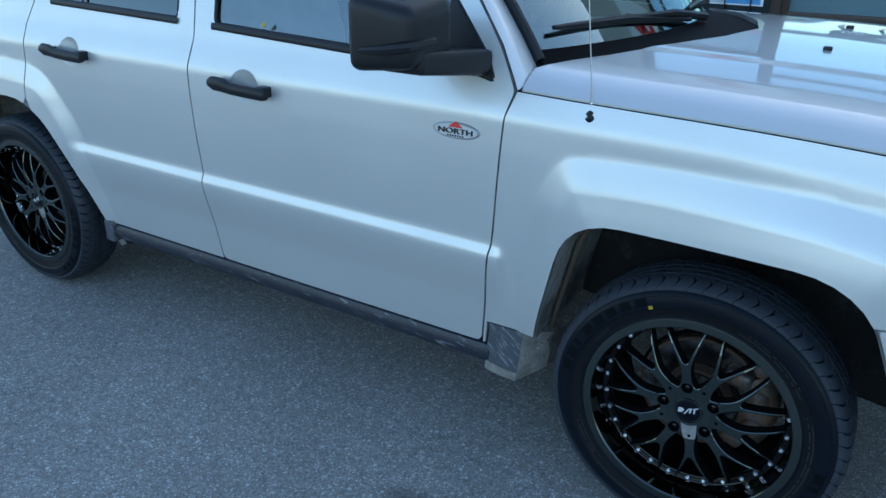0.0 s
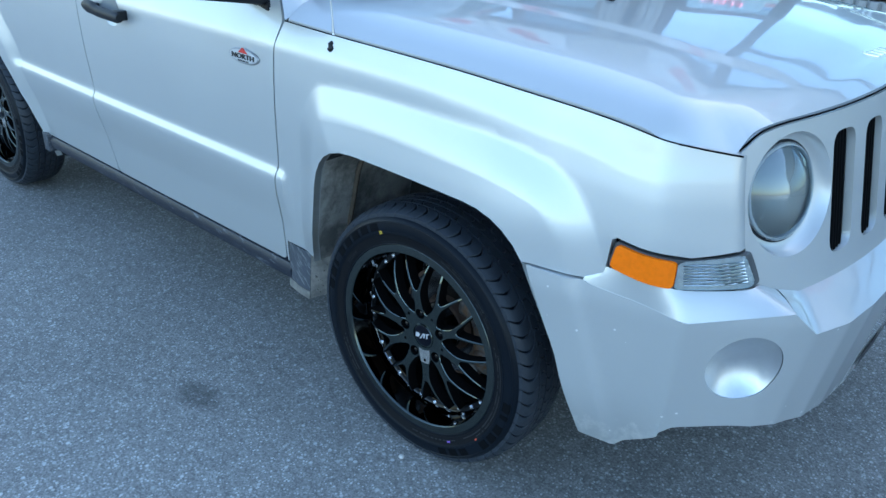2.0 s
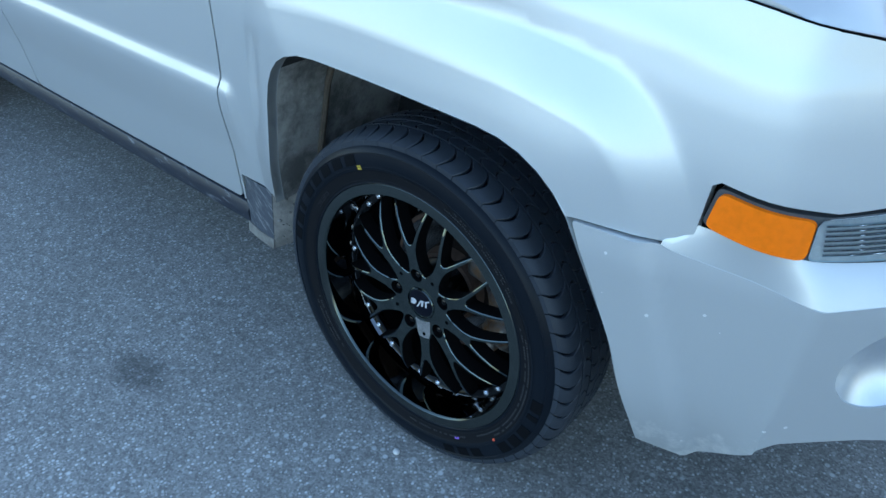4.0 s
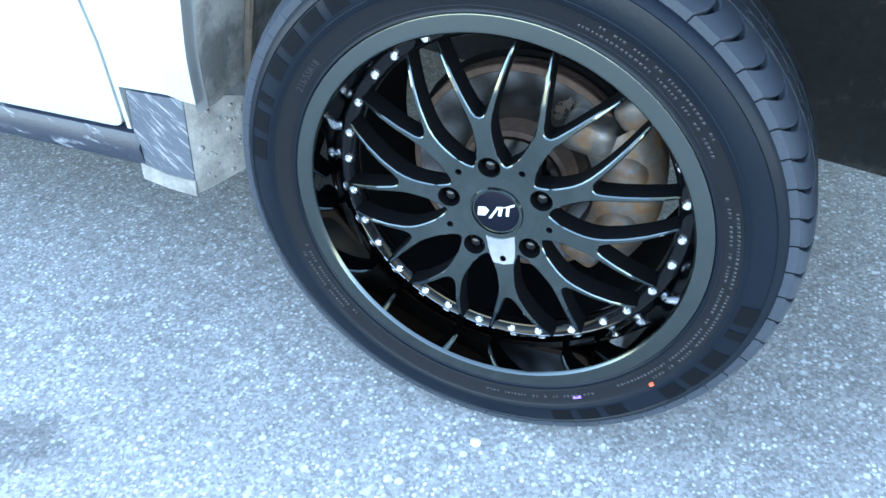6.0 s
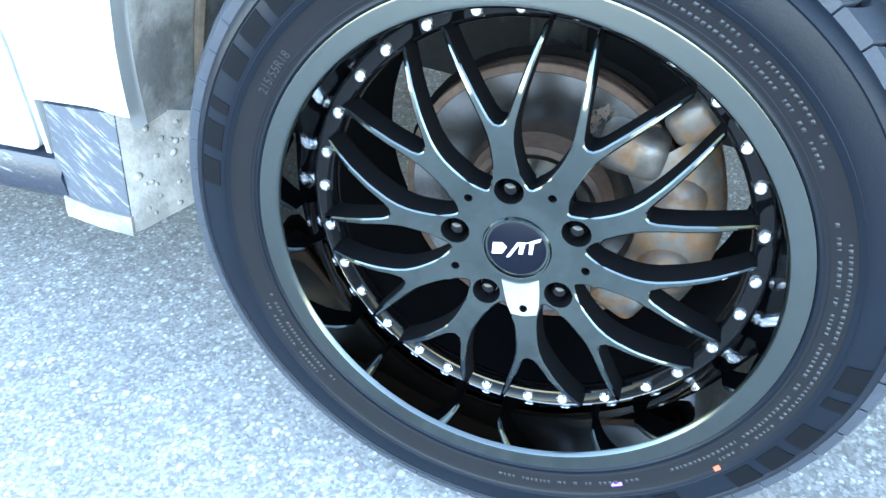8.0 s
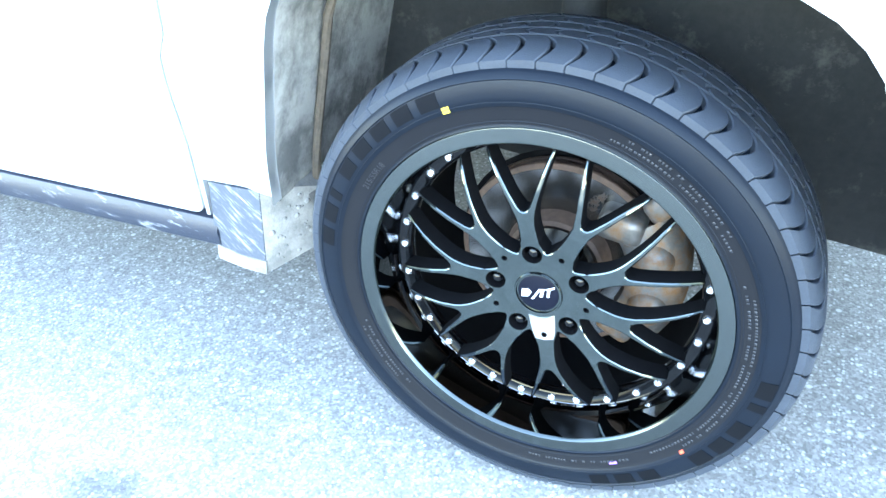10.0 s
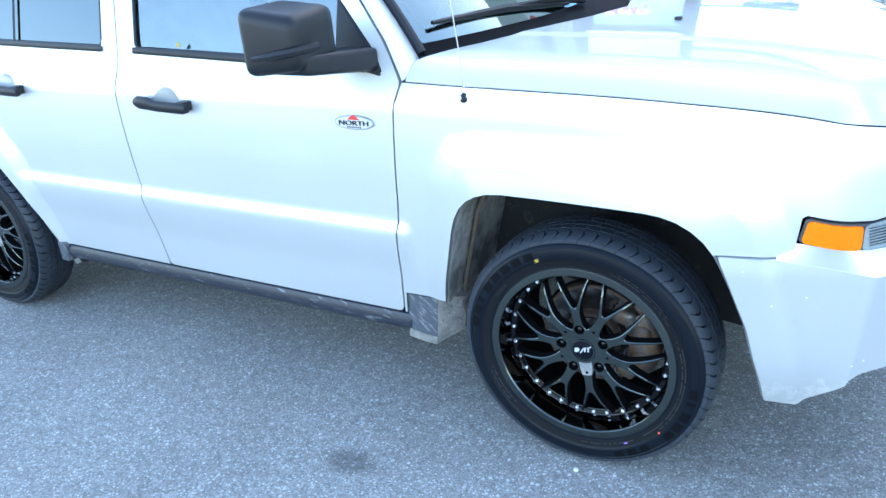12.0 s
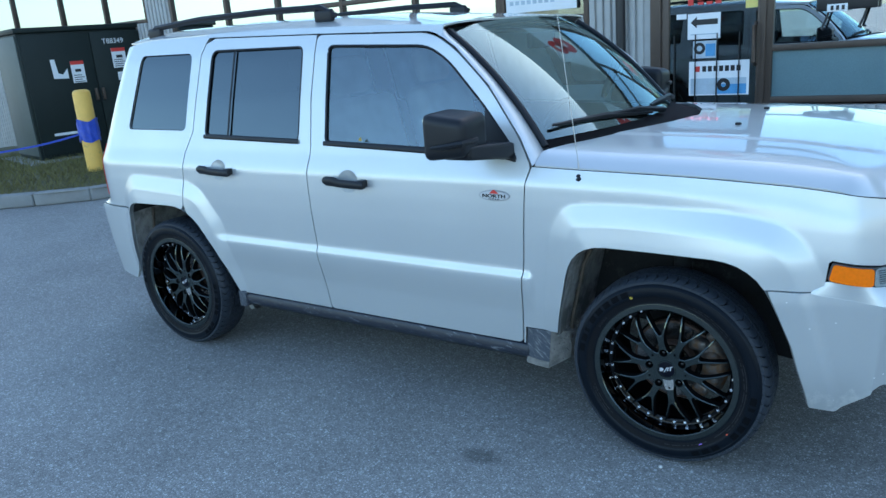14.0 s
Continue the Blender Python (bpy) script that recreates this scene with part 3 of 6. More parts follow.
def place_bumper(u, z, out=0.0):
    """The bumper's skin: flat faces that meet in soft creases, leaning in towards the ground."""
    u, z = np.asarray(u, float), np.asarray(z, float)
    x, y = np.interp(u, _ut, _bx), np.interp(u, _ut, _by)
    dx, dy = np.interp(u + 0.01, _ut, _bx) - np.interp(u - 0.01, _ut, _bx), np.interp(u + 0.01, _ut, _by) - np.interp(u - 0.01, _ut, _by)
    ln = np.hypot(dx, dy) + 1e-9
    nx, ny = dy / ln, -dx / ln
    lean = -0.14 * np.maximum(0.66 - z, 0) - np.maximum(0, 0.45 - z) ** 2 * (1 - smooth(u, 0.58, 0.70)) + out
    crease = 0.421 + 0.30 * (0.704 - z)
    lean = lean - 0.013 * smooth(u, crease, crease + 0.030) * (1 - smooth(u, 0.56, 0.66))
    return np.stack([x + nx * lean, y + ny * lean, z], -1)


def place_front(u, z, out=0.0):
    """The side, handing over to the bumper ahead of the front wheel."""
    u, z = np.asarray(u, float), np.asarray(z, float)
    w = (smooth(u, 0.20, 0.28) * smooth(-z, -0.712, -0.698))[..., None]
    return place_side(u, z, out) * (1 - w) + place_bumper(u, z, out) * w


def strip_between(a, b, n=4, bulge=0.0, up=(0, 0, 1)):
    """A sheet between two lines of equally many points."""
    a, b = np.asarray(a, float), np.asarray(b, float)
    vs = []
    for i in range(len(a)):
        for k in range(n + 1):
            t = k / n
            vs.append(tuple(a[i] * (1 - t) + b[i] * t + np.array(up) * bulge * 4 * t * (1 - t)))
    fs = [(i * (n + 1) + k, (i + 1) * (n + 1) + k, (i + 1) * (n + 1) + k + 1, i * (n + 1) + k + 1) for i in range(len(a) - 1) for k in range(n)]
    return vs, fs


# ---- ground ----
def ground_sheet():
    xs = [-300, -60, -20, -8, -4, -2, 0, 2, 4, 8, 20, 60, 300]
    vs = [(x, y, 0) for x in xs for y in xs]
    n = len(xs)
    fs = [(i * n + j, (i + 1) * n + j, (i + 1) * n + j + 1, i * n + j + 1) for i in range(n - 1) for j in range(n - 1)]
    return vs, fs


thing("ground", "grey weathered asphalt parking lot with fine pale aggregate", "ground", vf=ground_sheet(), mat=ASPHALT, kind="structure")


# ---- the car ----
suv = thing("suv", "silver four-door sport utility vehicle on black multi-spoke alloy wheels", "car")

LINES = [[(-2.2, 0.618), (-0.5, 0.618)], [(-2.2, 0.652), (-0.5, 0.652)]]


def inset(poly, d):
    """The outline drawn d further in."""
    p = np.array(resample(poly, 0.02))
    t = np.roll(p, -1, 0) - np.roll(p, 1, 0)
    nrm = np.stack([-t[:, 1], t[:, 0]], -1) / (np.linalg.norm(t, axis=1)[:, None] + 1e-9)
    trial = p + d * nrm
    if inside(trial[:, 0], trial[:, 1], poly).mean() < 0.5:
        trial = p - d * nrm
    keep = edge_distance(trial[:, 0], trial[:, 1], poly) > 0.96 * d
    return [tuple(a) for a, k in zip(trial, keep) if k]


def flare_lines(poly):
    return [poly + [poly[0]], inset(poly, 0.076), inset(poly, 0.082), inset(poly, 0.006)]


FDOOR = [(-0.574, 0.336), (-0.530, 0.70), (-0.508, 0.985), (-0.492, 1.040), (-0.545, 1.135), (-0.700, 1.325), (-0.868, 1.468), (-0.985, 1.533), (-1.60, 1.562),
         (-1.598, 1.30), (-1.576, 1.075), (-1.588, 0.99), (-1.588, 0.74), (-1.580, 0.336)]
FDOOR = rounded(FDOOR, [0.02, 0.06, 0.05, 0.01, 0.05, 0.05, 0.08, 0.08, 0.03, 0.05, 0.04, 0.04, 0.1, 0.02], 4)
FWIN = rounded([(-1.498, 1.116), (-0.66, 1.086), (-0.548, 1.056), (-0.575, 1.110), (-0.710, 1.258), (-0.890, 1.425), (-0.995, 1.485), (-1.527, 1.513)],
               [0.02, 0.02, 0.015, 0.02, 0.05, 0.05, 0.08, 0.03], 4)
RARCH_EDGE = [p for p in ARCH_R if -2.462 <= p[0] <= -2.19]
RDOOR = [(-1.585, 0.336), (-1.593, 0.742), (-1.593, 0.99), (-1.582, 1.075), (-1.604, 1.30), (-1.606, 1.563), (-2.29, 1.588), (-2.352, 1.565), (-2.374, 1.52), (-2.392, 1.15),
         (-2.44, 1.055), (-2.456, 0.92)] + [(-2.458, 0.79)] + [p for p in RARCH_EDGE if p[0] > -2.45] + [(-2.195, 0.336)]
RWIN = rounded([(-2.300, 1.138), (-1.660, 1.120), (-1.680, 1.517), (-2.296, 1.530)], [0.02, 0.02, 0.03, 0.04], 4)
QWIN = rounded([(-2.955, 1.163), (-2.455, 1.157), (-2.447, 1.528), (-2.915, 1.535)], [0.03, 0.03, 0.04, 0.05], 4)
FENDER = [(-0.568, 0.336), (-0.525, 0.70), (-0.503, 0.985)] + [p for p in HOODLINE[1:]] + [(0.692, 0.795),
          (0.61, 0.783), (0.499, 0.799), (0.4900, 0.792), (0.4835, 0.735), (0.480, 0.7005), (0.342, 0.7005)] + [p for p in reversed(ARCH_F) if p[0] < 0.334 and p[1] > 0.416] + [(-0.440, 0.411), (-0.5515, 0.409), (-0.5610, 0.336)]
QUARTER = [(-2.398, 1.15), (-2.380, 1.52), (-2.358, 1.57), (-2.34, 1.594), (-2.36, 1.606), (-2.8, 1.608), (-3.10, 1.592), (-3.44, 1.565), (-3.44, 0.745), (-2.975, 0.745)] + \
          [p for p in ARCH_R if p[0] < -2.468 and p[1] > 0.70] + [(-2.464, 0.79), (-2.462, 0.92), (-2.446, 1.055)]
RBUMP = [(-2.985, 0.738), (-3.44, 0.738), (-3.44, 0.36), (-3.12, 0.30)] + [p for p in ARCH_R if p[0] < -2.96 and 0.27 < p[1] < 0.71]

HANDLES = [(-1.352, 0.958), (-2.184, 0.979)]


def cup_ring(c, r=0.056):
    return [(c[0] + r * math.cos(2 * math.pi * i / 28), c[1] - 0.002 + 0.86 * r * math.sin(2 * math.pi * i / 28)) for i in range(28)]


panels = [("front_fender", FENDER, (), flare_lines(FLARE_F), ""), ("front_door", FDOOR, (FWIN, cup_ring(HANDLES[0])), LINES, "silver front door with a pale moulded strip"),
          ("rear_door", RDOOR, (RWIN, cup_ring(HANDLES[1])), LINES + flare_lines(FLARE_R), "silver rear door with a black handle"), ("rear_quarter", QUARTER, (QWIN,), flare_lines(FLARE_R), ""),
          ("rear_bumper", RBUMP, (), flare_lines(FLARE_R), "silver rear bumper")]
made = {}
for name, outline, holes, lines, label in panels:
    vf = panel(outline, place_side, holes, 0.013, lines)
    made[name] = part(name, vf, SILVER, suv, label)
    part(name, mirrored(vf), SILVER, suv, label)

# dark shell behind the joints
SHELL = [(-0.60, 0.31), (-0.52, 0.95), (-0.56, 1.05), (-0.9, 1.44), (-1.0, 1.52), (-3.0, 1.57), (-3.20, 1.3), (-3.25, 0.8), (-3.02, 0.8), (-2.90, 0.83), (-2.45, 0.83), (-2.15, 0.50), (-2.12, 0.31)]
shell = panel(SHELL, on_side(-0.022), (FWIN, RWIN, QWIN), 0.05, rim=False)
part("inner_shell", shell, BLACK_SHELL, suv)
part("inner_shell", mirrored(shell), BLACK_SHELL, suv)
FSHELL = [(-0.58, 0.80), (-0.52, 1.02), (0.55, 0.955), (0.64, 0.94), (0.64, 0.72), (0.42, 0.72), (0.30, 0.80)]
fshell = panel(FSHELL, on_side(-0.03), (), 0.05, rim=False)
part("inner_shell", fshell, BLACK_SHELL, suv)
part("inner_shell", mirrored(fshell), BLACK_SHELL, suv)
part("underbody", box(-3.2, -0.48, 0.16, 2 * YC - 0.16, 0.33, 0.40, 0.02), BLACK_SHELL, suv)
part("subframe", box(-0.47, 0.50, 0.46, 2 * YC - 0.46, 0.36, 0.46, 0.03, 3), BLACK_SHELL, suv)

# cant rail and roof
cx = np.linspace(-0.93, -2.35, 40)
door_top = np.interp(cx, [-2.30, -1.60, -0.985, -0.90], [1.594, 1.568, 1.540, 1.50])
rail = strip_between(place_side(cx, door_top), place_side(cx, roof_edge(cx)), 3)
part("cant_rail", rail, SILVER, suv); part("cant_rail", mirrored(rail), SILVER, suv)
rx = np.linspace(-0.93, -3.15, 50)
redge = [(x, float(side_base(roof_edge(x)))) for x in rx if x > -2.92]
redge += [(-2.92 - 0.22 * math.sin(a), float(side_base(1.60)) + 0.22 * (1 - math.cos(a))) for a in np.linspace(0.1, math.pi / 2, 8)]
roof_outline = redge + [(x, 2 * YC - y) for x, y in reversed(redge)]
roof = panel(roof_outline, place_roof, (), 0.04, inward=(0, 0, -0.008), flip=True)
part("roof", roof, SILVER, suv)
part("headliner", panel([(-0.98, 0.24), (-3.1, 0.24), (-3.1, 1.38), (-0.98, 1.38)], lambda x, y: place_roof(x, y) - np.array([0, 0, 0.045]), (), 0.1, rim=False), HEADLINER, suv)

# hood
hx = np.linspace(-0.475, 0.622, 70)
right_edge = [(x, float(hood_edge_y(x)) + 0.006) for x in hx]
fy = np.concatenate([np.linspace(0.070, 0.20, 14), np.linspace(0.23, YC, 14)])
front_edge = [(float(nose_x(y, 0.985 + 0.03 * np.clip((y - 0.1) / 0.25, 0, 1))) + 0.006 - 0.018 * float(smooth(y, 0.08, 0.16)), y) for y in fy]
half = right_edge + front_edge
rear_line = [(-0.130, YC), (-0.175, 0.61), (-0.262, 0.41), (-0.358, 0.22), (-0.437, 0.105), (-0.475, 0.06)]
hood_outline = half + [(x, 2 * YC - y) for x, y in reversed(half[:-1])] + [(x, 2 * YC - y) for x, y in reversed(rear_line)] + rear_line[1:]
hood_outline = hood_outline[::1]
part("hood", panel(hood_outline, place_hood, (), 0.018, inward=(0, 0, -0.02)), SILVER, suv, "silver hood reflecting the shop front")

# added black tube that draws the shade inside the hood's side gap
seam = side_tube(HOODLINE[1:], 0.0021, -0.002, False)
part("hood_gap_shade", seam, BLACK_SHELL, suv, "black tube standing in for the shade in the hood gap"); part("hood_gap_shade", mirrored(seam), BLACK_SHELL, suv)

# cowl, windscreen, pillars
def screen_point(s, t, out=0.0):
    """s from -1 to 1 across, t from 0 (foot) to 1 (top)."""
    s, t = np.asarray(s, float), np.asarray(t, float)
    x = (-0.31 - 0.185 * s ** 2) * (1 - t) + (-0.90 - 0.055 * s ** 2) * t
    y = YC + s * (0.715 * (1 - t) + 0.615 * t)
    z = (1.098 - 0.004 * s ** 2) * (1 - t) + (1.572 - 0.035 * s ** 2) * t
    bow = 0.030 * 4 * t * (1 - t)
    return np.stack([x + bow * 0.7 + out * 0.7, y, z + bow * 0.7 + out * 0.7], -1)


part("windscreen", panel([(-1, 0), (1, 0), (1, 1), (-1, 1)], screen_point, (), 0.06, rim=False), SCREEN, suv)
band = [(-1, 0), (1, 0), (1, 1), (-1, 1)]
part("windscreen_border", panel(band, lambda s, t: screen_point(s, t, -0.004), (rounded([(-0.92, 0.10), (0.92, 0.10), (0.91, 0.955), (-0.91, 0.955)], 0.06, 4),), 0.05, rim=False), BLACK, suv, "black printed windscreen edge")
for s_ in (-1, 1):
    line = screen_point(np.full(24, 0.982 * s_), np.linspace(0.0, 0.985, 24), 0.004)
    part("windscreen_seal", tube(line, 0.013, 8), TRIM, suv, "black rubber windscreen seal")
pa = resample([(-0.484, 1.045), (-0.540, 1.140), (-0.695, 1.330), (-0.862, 1.474), (-0.93, 1.515), (-0.95, 1.56)], 0.03, False)
q = np.array(pa)
A = place_side(q[:, 0], q[:, 1])
tt = np.linspace(-0.06, 1.0, len(q))
B = screen_point(np.full(len(q), -1.0), tt)
pil = strip_between(A, B, 4, 0.010, (0.5, -0.6, 0.5))
part("windscreen_pillar", pil, SILVER, suv); part("windscreen_pillar", mirrored(pil), SILVER, suv)
ys = np.linspace(0.095, 2 * YC - 0.095, 31)
rl = np.array(rear_line[::-1] + [(x, 2 * YC - y) for x, y in rear_line[1:]])
lower = place_hood(np.interp(ys, rl[:, 1], rl[:, 0]) + 0.02, ys) - np.array([0, 0, 0.012])
upper = screen_point((ys - YC) / 0.715, np.full(31, 0.04), 0.004)
part("cowl", strip_between(lower, upper, 4, -0.008), COWL, suv, "black plastic cowl with wipers resting over it")


def wiper(name, pivot, tip_s, tip_t, back_s, back_t):
    a, b = screen_point(back_s, back_t, 0.022), screen_point(tip_s, tip_t, 0.022)
    mid = (a + b) / 2
    blade = tube([a, a * 0.7 + b * 0.3 + np.array([0, 0, 0.006]), mid + np.array([0, 0, 0.01]), a * 0.3 + b * 0.7 + np.array([0, 0, 0.006]), b], [0.006, 0.011, 0.014, 0.011, 0.006], 6)
    arm = tube([pivot, (np.array(pivot) * 0.5 + mid * 0.5) + np.array([0.01, 0, 0.02]), mid + np.array([0, 0, 0.012])], [0.013, 0.010, 0.008], 6)
    part(name, join(blade, arm), TRIM, suv, "black wiper arm and blade")


wiper("wiper", tuple(screen_point(0.12, 0.03, 0.03)), -0.90, 0.105, -0.05, 0.045)
wiper("wiper", tuple(screen_point(0.86, 0.03, 0.03)), 0.02, 0.09, 0.74, 0.05)

# grille face
LAMP = (0.243, 0.867)
def ring(c, r, n=40, k=1.0):
    return [(c[0] + r * math.cos(2 * math.pi * i / n), c[1] + k * r * math.sin(2 * math.pi * i / n)) for i in range(n)]


def slot(yc):
    return rounded([(yc - 0.043, 0.722), (yc + 0.043, 0.722), (yc + 0.043, 0.968), (yc - 0.043, 0.968)], 0.030, 4)


slots = [slot(YC + 0.1345 * k) for k in range(-3, 4)]
nose_top = [(y, float(place_hood(np.array([x]), np.array([y]))[0][2]) - 0.005) for x, y in front_edge if y > 0.105]
nose_half = [(0.112, 0.935)] + [(0.119, 0.80), (0.130, 0.72), (0.20, 0.665), (0.30, 0.655)]
nose = nose_half + [(2 * YC - y, z) for y, z in reversed(nose_half)] + [(2 * YC - y, z) for y, z in nose_top] + list(reversed(nose_top))[1:]
LAMP2 = (2 * YC - LAMP[0], LAMP[1])
# the gap's shade along the hood's front edge, again as a black tube
seam = tube([tuple(place_nose(y, z + 0.003, -0.004)) for y, z in nose_top] + [tuple(place_nose(2 * YC - y, z + 0.003, -0.004)) for y, z in reversed(nose_top[:-1])], 0.0022, 6)
part("hood_gap_shade", seam, BLACK_SHELL, suv)
part("grille_panel", panel(nose, place_nose, [ring(LAMP, 0.118), ring(LAMP2, 0.118)] + slots, 0.014, inward=(-0.017, 0, 0)), SILVER, suv, "silver front panel with seven upright slots")
for k in range(-3, 4):
    yc = YC + 0.1345 * k
    zz = np.linspace(0.714, 0.976, 14)
    nx = nose_x(zz * 0 + yc, zz)
    fins = [tube(np.stack([nx - 0.0125, zz * 0 + yc + o, zz], -1), 0.0062, 6) for o in (-0.026, -0.009, 0.009, 0.026)]
    back = strip_between(np.stack([nx - 0.0165, zz * 0 + yc - 0.042, zz], -1), np.stack([nx - 0.0165, zz * 0 + yc + 0.042, zz], -1), 1)
    part("grille_slot", join(back, *fins), BLACK_SHELL, suv, "black ribbed grille slot")


def bowl(center, axis_place, r0, r1, depth, n=40, rows=6, k=1.0):
    """A round recess: from a rim on the surface back to a smaller floor."""
    vs, fs = [], []
    for j in range(rows + 1):
        t = j / rows
        r = r0 + (r1 - r0) * t ** 1.5
        d = depth * (1 - (1 - t) ** 2)
        p = axis_place(np.array([center[0] + r * math.cos(2 * math.pi * i / n) for i in range(n)]), np.array([center[1] + k * r * math.sin(2 * math.pi * i / n) for i in range(n)]), -d)
        vs += [tuple(a) for a in p]
    for j in range(rows):
        for i in range(n):
            fs.append((j * n + i, j * n + (i + 1) % n, (j + 1) * n + (i + 1) % n, (j + 1) * n + i))
    fs.append(tuple(rows * n + i for i in range(n)))
    return vs, fs


def dome(center, place, r, bulge, base=-0.01, n=40, rows=8, k=1.0):
    vs, fs = [], []
    for j in range(rows + 1):
        t = j / rows
        rr = r * (1 - t)
        o = base + bulge * (1 - (rr / r) ** 2)
        p = place(np.array([center[0] + rr * math.cos(2 * math.pi * i / n) for i in range(n)]), np.array([center[1] + k * rr * math.sin(2 * math.pi * i / n) for i in range(n)]), o)
        vs += [tuple(a) for a in p]
    for j in range(rows):
        for i in range(n):
            fs.append((j * n + i, j * n + (i + 1) % n, (j + 1) * n + (i + 1) % n, (j + 1) * n + i))
    return vs, fs


for c in (LAMP, LAMP2):
    hl = part("headlight", bowl(c, place_nose, 0.118, 0.097, 0.026), SILVER, suv, "round headlight with a clear domed lens")
    part("reflector", bowl(c, lambda a, b, d: place_nose(a, b, d - 0.022), 0.094, 0.020, 0.050), LAMPBOWL, hl)
    q = [(c[0] + 0.0955 * math.cos(a), c[1] + 0.0955 * math.sin(a)) for a in np.linspace(0, 2 * math.pi, 49)[:-1]]
    part("lamp_gap", tube([tuple(place_nose(a, b, -0.026)) for a, b in q], 0.0030, 6, True), TRIM, hl, "dark gap round the lens")
    part("lens", dome(c, place_nose, 0.092, 0.030, -0.020), LENS, hl)
    q = [(c[0] + 0.0880 * math.cos(a), c[1] + 0.0880 * math.sin(a)) for a in np.linspace(0, 2 * math.pi, 49)[:-1]]
    part("lens_rim", tube([tuple(place_nose(a, b, -0.022)) for a, b in q], 0.0042, 8, True), LENSRIM, hl, "thick grey edge of the lens")
    part("reflector_step", bowl(c, lambda a, b, d: place_nose(a, b, d - 0.034), 0.084, 0.066, 0.012), CHROME, hl)
    part("bulb_shield", dome(c, place_nose, 0.024, 0.02, -0.062), CHROME, hl)
    for k in range(9):
        o = -0.056 + 0.014 * k
        w = math.sqrt(0.072 ** 2 - o * o)
        p = [tuple(place_nose(c[0] + t, c[1] + o, -0.034 - 3.0 * (0.0065 - t * t - o * o))) for t in np.linspace(-w, w, 9)]
        part("reflector_flute", tube(p, 0.0016, 5), CHROME, hl)

# front bumper
FOG = (0.797, 0.555)
BUMPER = [(0.336, 0.6975), (0.455, 0.6975), (0.468, 0.692), (0.662, 0.663), (0.860, 0.687), (0.919, 0.635), (1.05, 0.634), (1.51, 0.637), (1.51, 0.300), (1.34, 0.302), (1.16, 0.345), (1.05, 0.376), (0.950, 0.394),
          (0.808, 0.401), (0.690, 0.394), (0.650, 0.366), (0.558, 0.276), (0.478, 0.287), (0.450, 0.375), (0.408, 0.515), (0.363, 0.632)]
BUMPER = rounded(BUMPER, 0.008, 3)
CREASES = [[(0.421, 0.69), (0.545, 0.285)], [(0.455, 0.69), (0.575, 0.31)], [(0.655, 0.645), (0.655, 0.40)], [(0.852, 0.67), (0.865, 0.41)], [(0.919, 0.62), (0.935, 0.42)]]
bumper_vf = panel(BUMPER, place_bumper, (ring(FOG, 0.076, 40, 1.04),), 0.012, CREASES, inward=(-0.01, 0.02, 0))
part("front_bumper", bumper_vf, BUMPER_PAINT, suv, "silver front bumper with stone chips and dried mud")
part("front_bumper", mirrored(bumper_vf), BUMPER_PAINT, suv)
outer = resample([(0.455, 0.697), (0.466, 0.690), (0.662, 0.663), (0.860, 0.687)], 0.02, False)
q = np.array(outer)
A = place_bumper(q[:, 0], q[:, 1], -0.001)
iu = np.interp(np.linspace(0, 1, len(q)), [0, 0.10, 0.30, 0.52, 0.85, 1], [0.455, 0.484, 0.54, 0.60, 0.715, 0.75])
iz = np.interp(iu, [0.455, 0.484, 0.54, 0.60, 0.70, 0.75], [0.702, 0.733, 0.725, 0.7165, 0.7175, 0.716])
B = place_side(iu, iz, -0.003)
B[-1] = (0.725, 0.205, 0.690)
shelf1 = strip_between(A, B, 4, 0.004)
outer = resample([(0.860, 0.687), (0.919, 0.635), (1.05, 0.634), (1.51, 0.637)], 0.025, False)
q = np.array(outer)
A = place_bumper(q[:, 0], q[:, 1], -0.001)
yy = np.interp(np.linspace(0, 1, len(q)), [0, 0.12, 1], [0.205, 0.27, YC])
zz = np.interp(np.linspace(0, 1, len(q)), [0, 0.12, 1], [0.690, 0.672, 0.676])
B = np.stack([nose_x(yy, zz) - 0.004, yy, zz], -1)
shelf2 = strip_between(A, B, 4, 0.004)
sh = join(shelf1, shelf2)
part("bumper_shelf", sh, SILVER, suv); part("bumper_shelf", mirrored(sh), SILVER, suv)
fog = dome(FOG, place_bumper, 0.076, -0.040, -0.003, 40, 12, 1.04)
part("fog_lamp_blank", fog, FOGBOWL, suv, "round silver fog lamp blank"); part("fog_lamp_blank", mirrored(fog), FOGBOWL, suv)
intake = panel(rounded([(1.36, 0.325), (1.51, 0.325), (1.51, 0.372), (1.34, 0.372)], 0.015), lambda u, z: place_bumper(u, z, 0.003), (), 0.03)
part("lower_intake", intake, BLACK, suv); part("lower_intake", mirrored(intake), BLACK, suv)

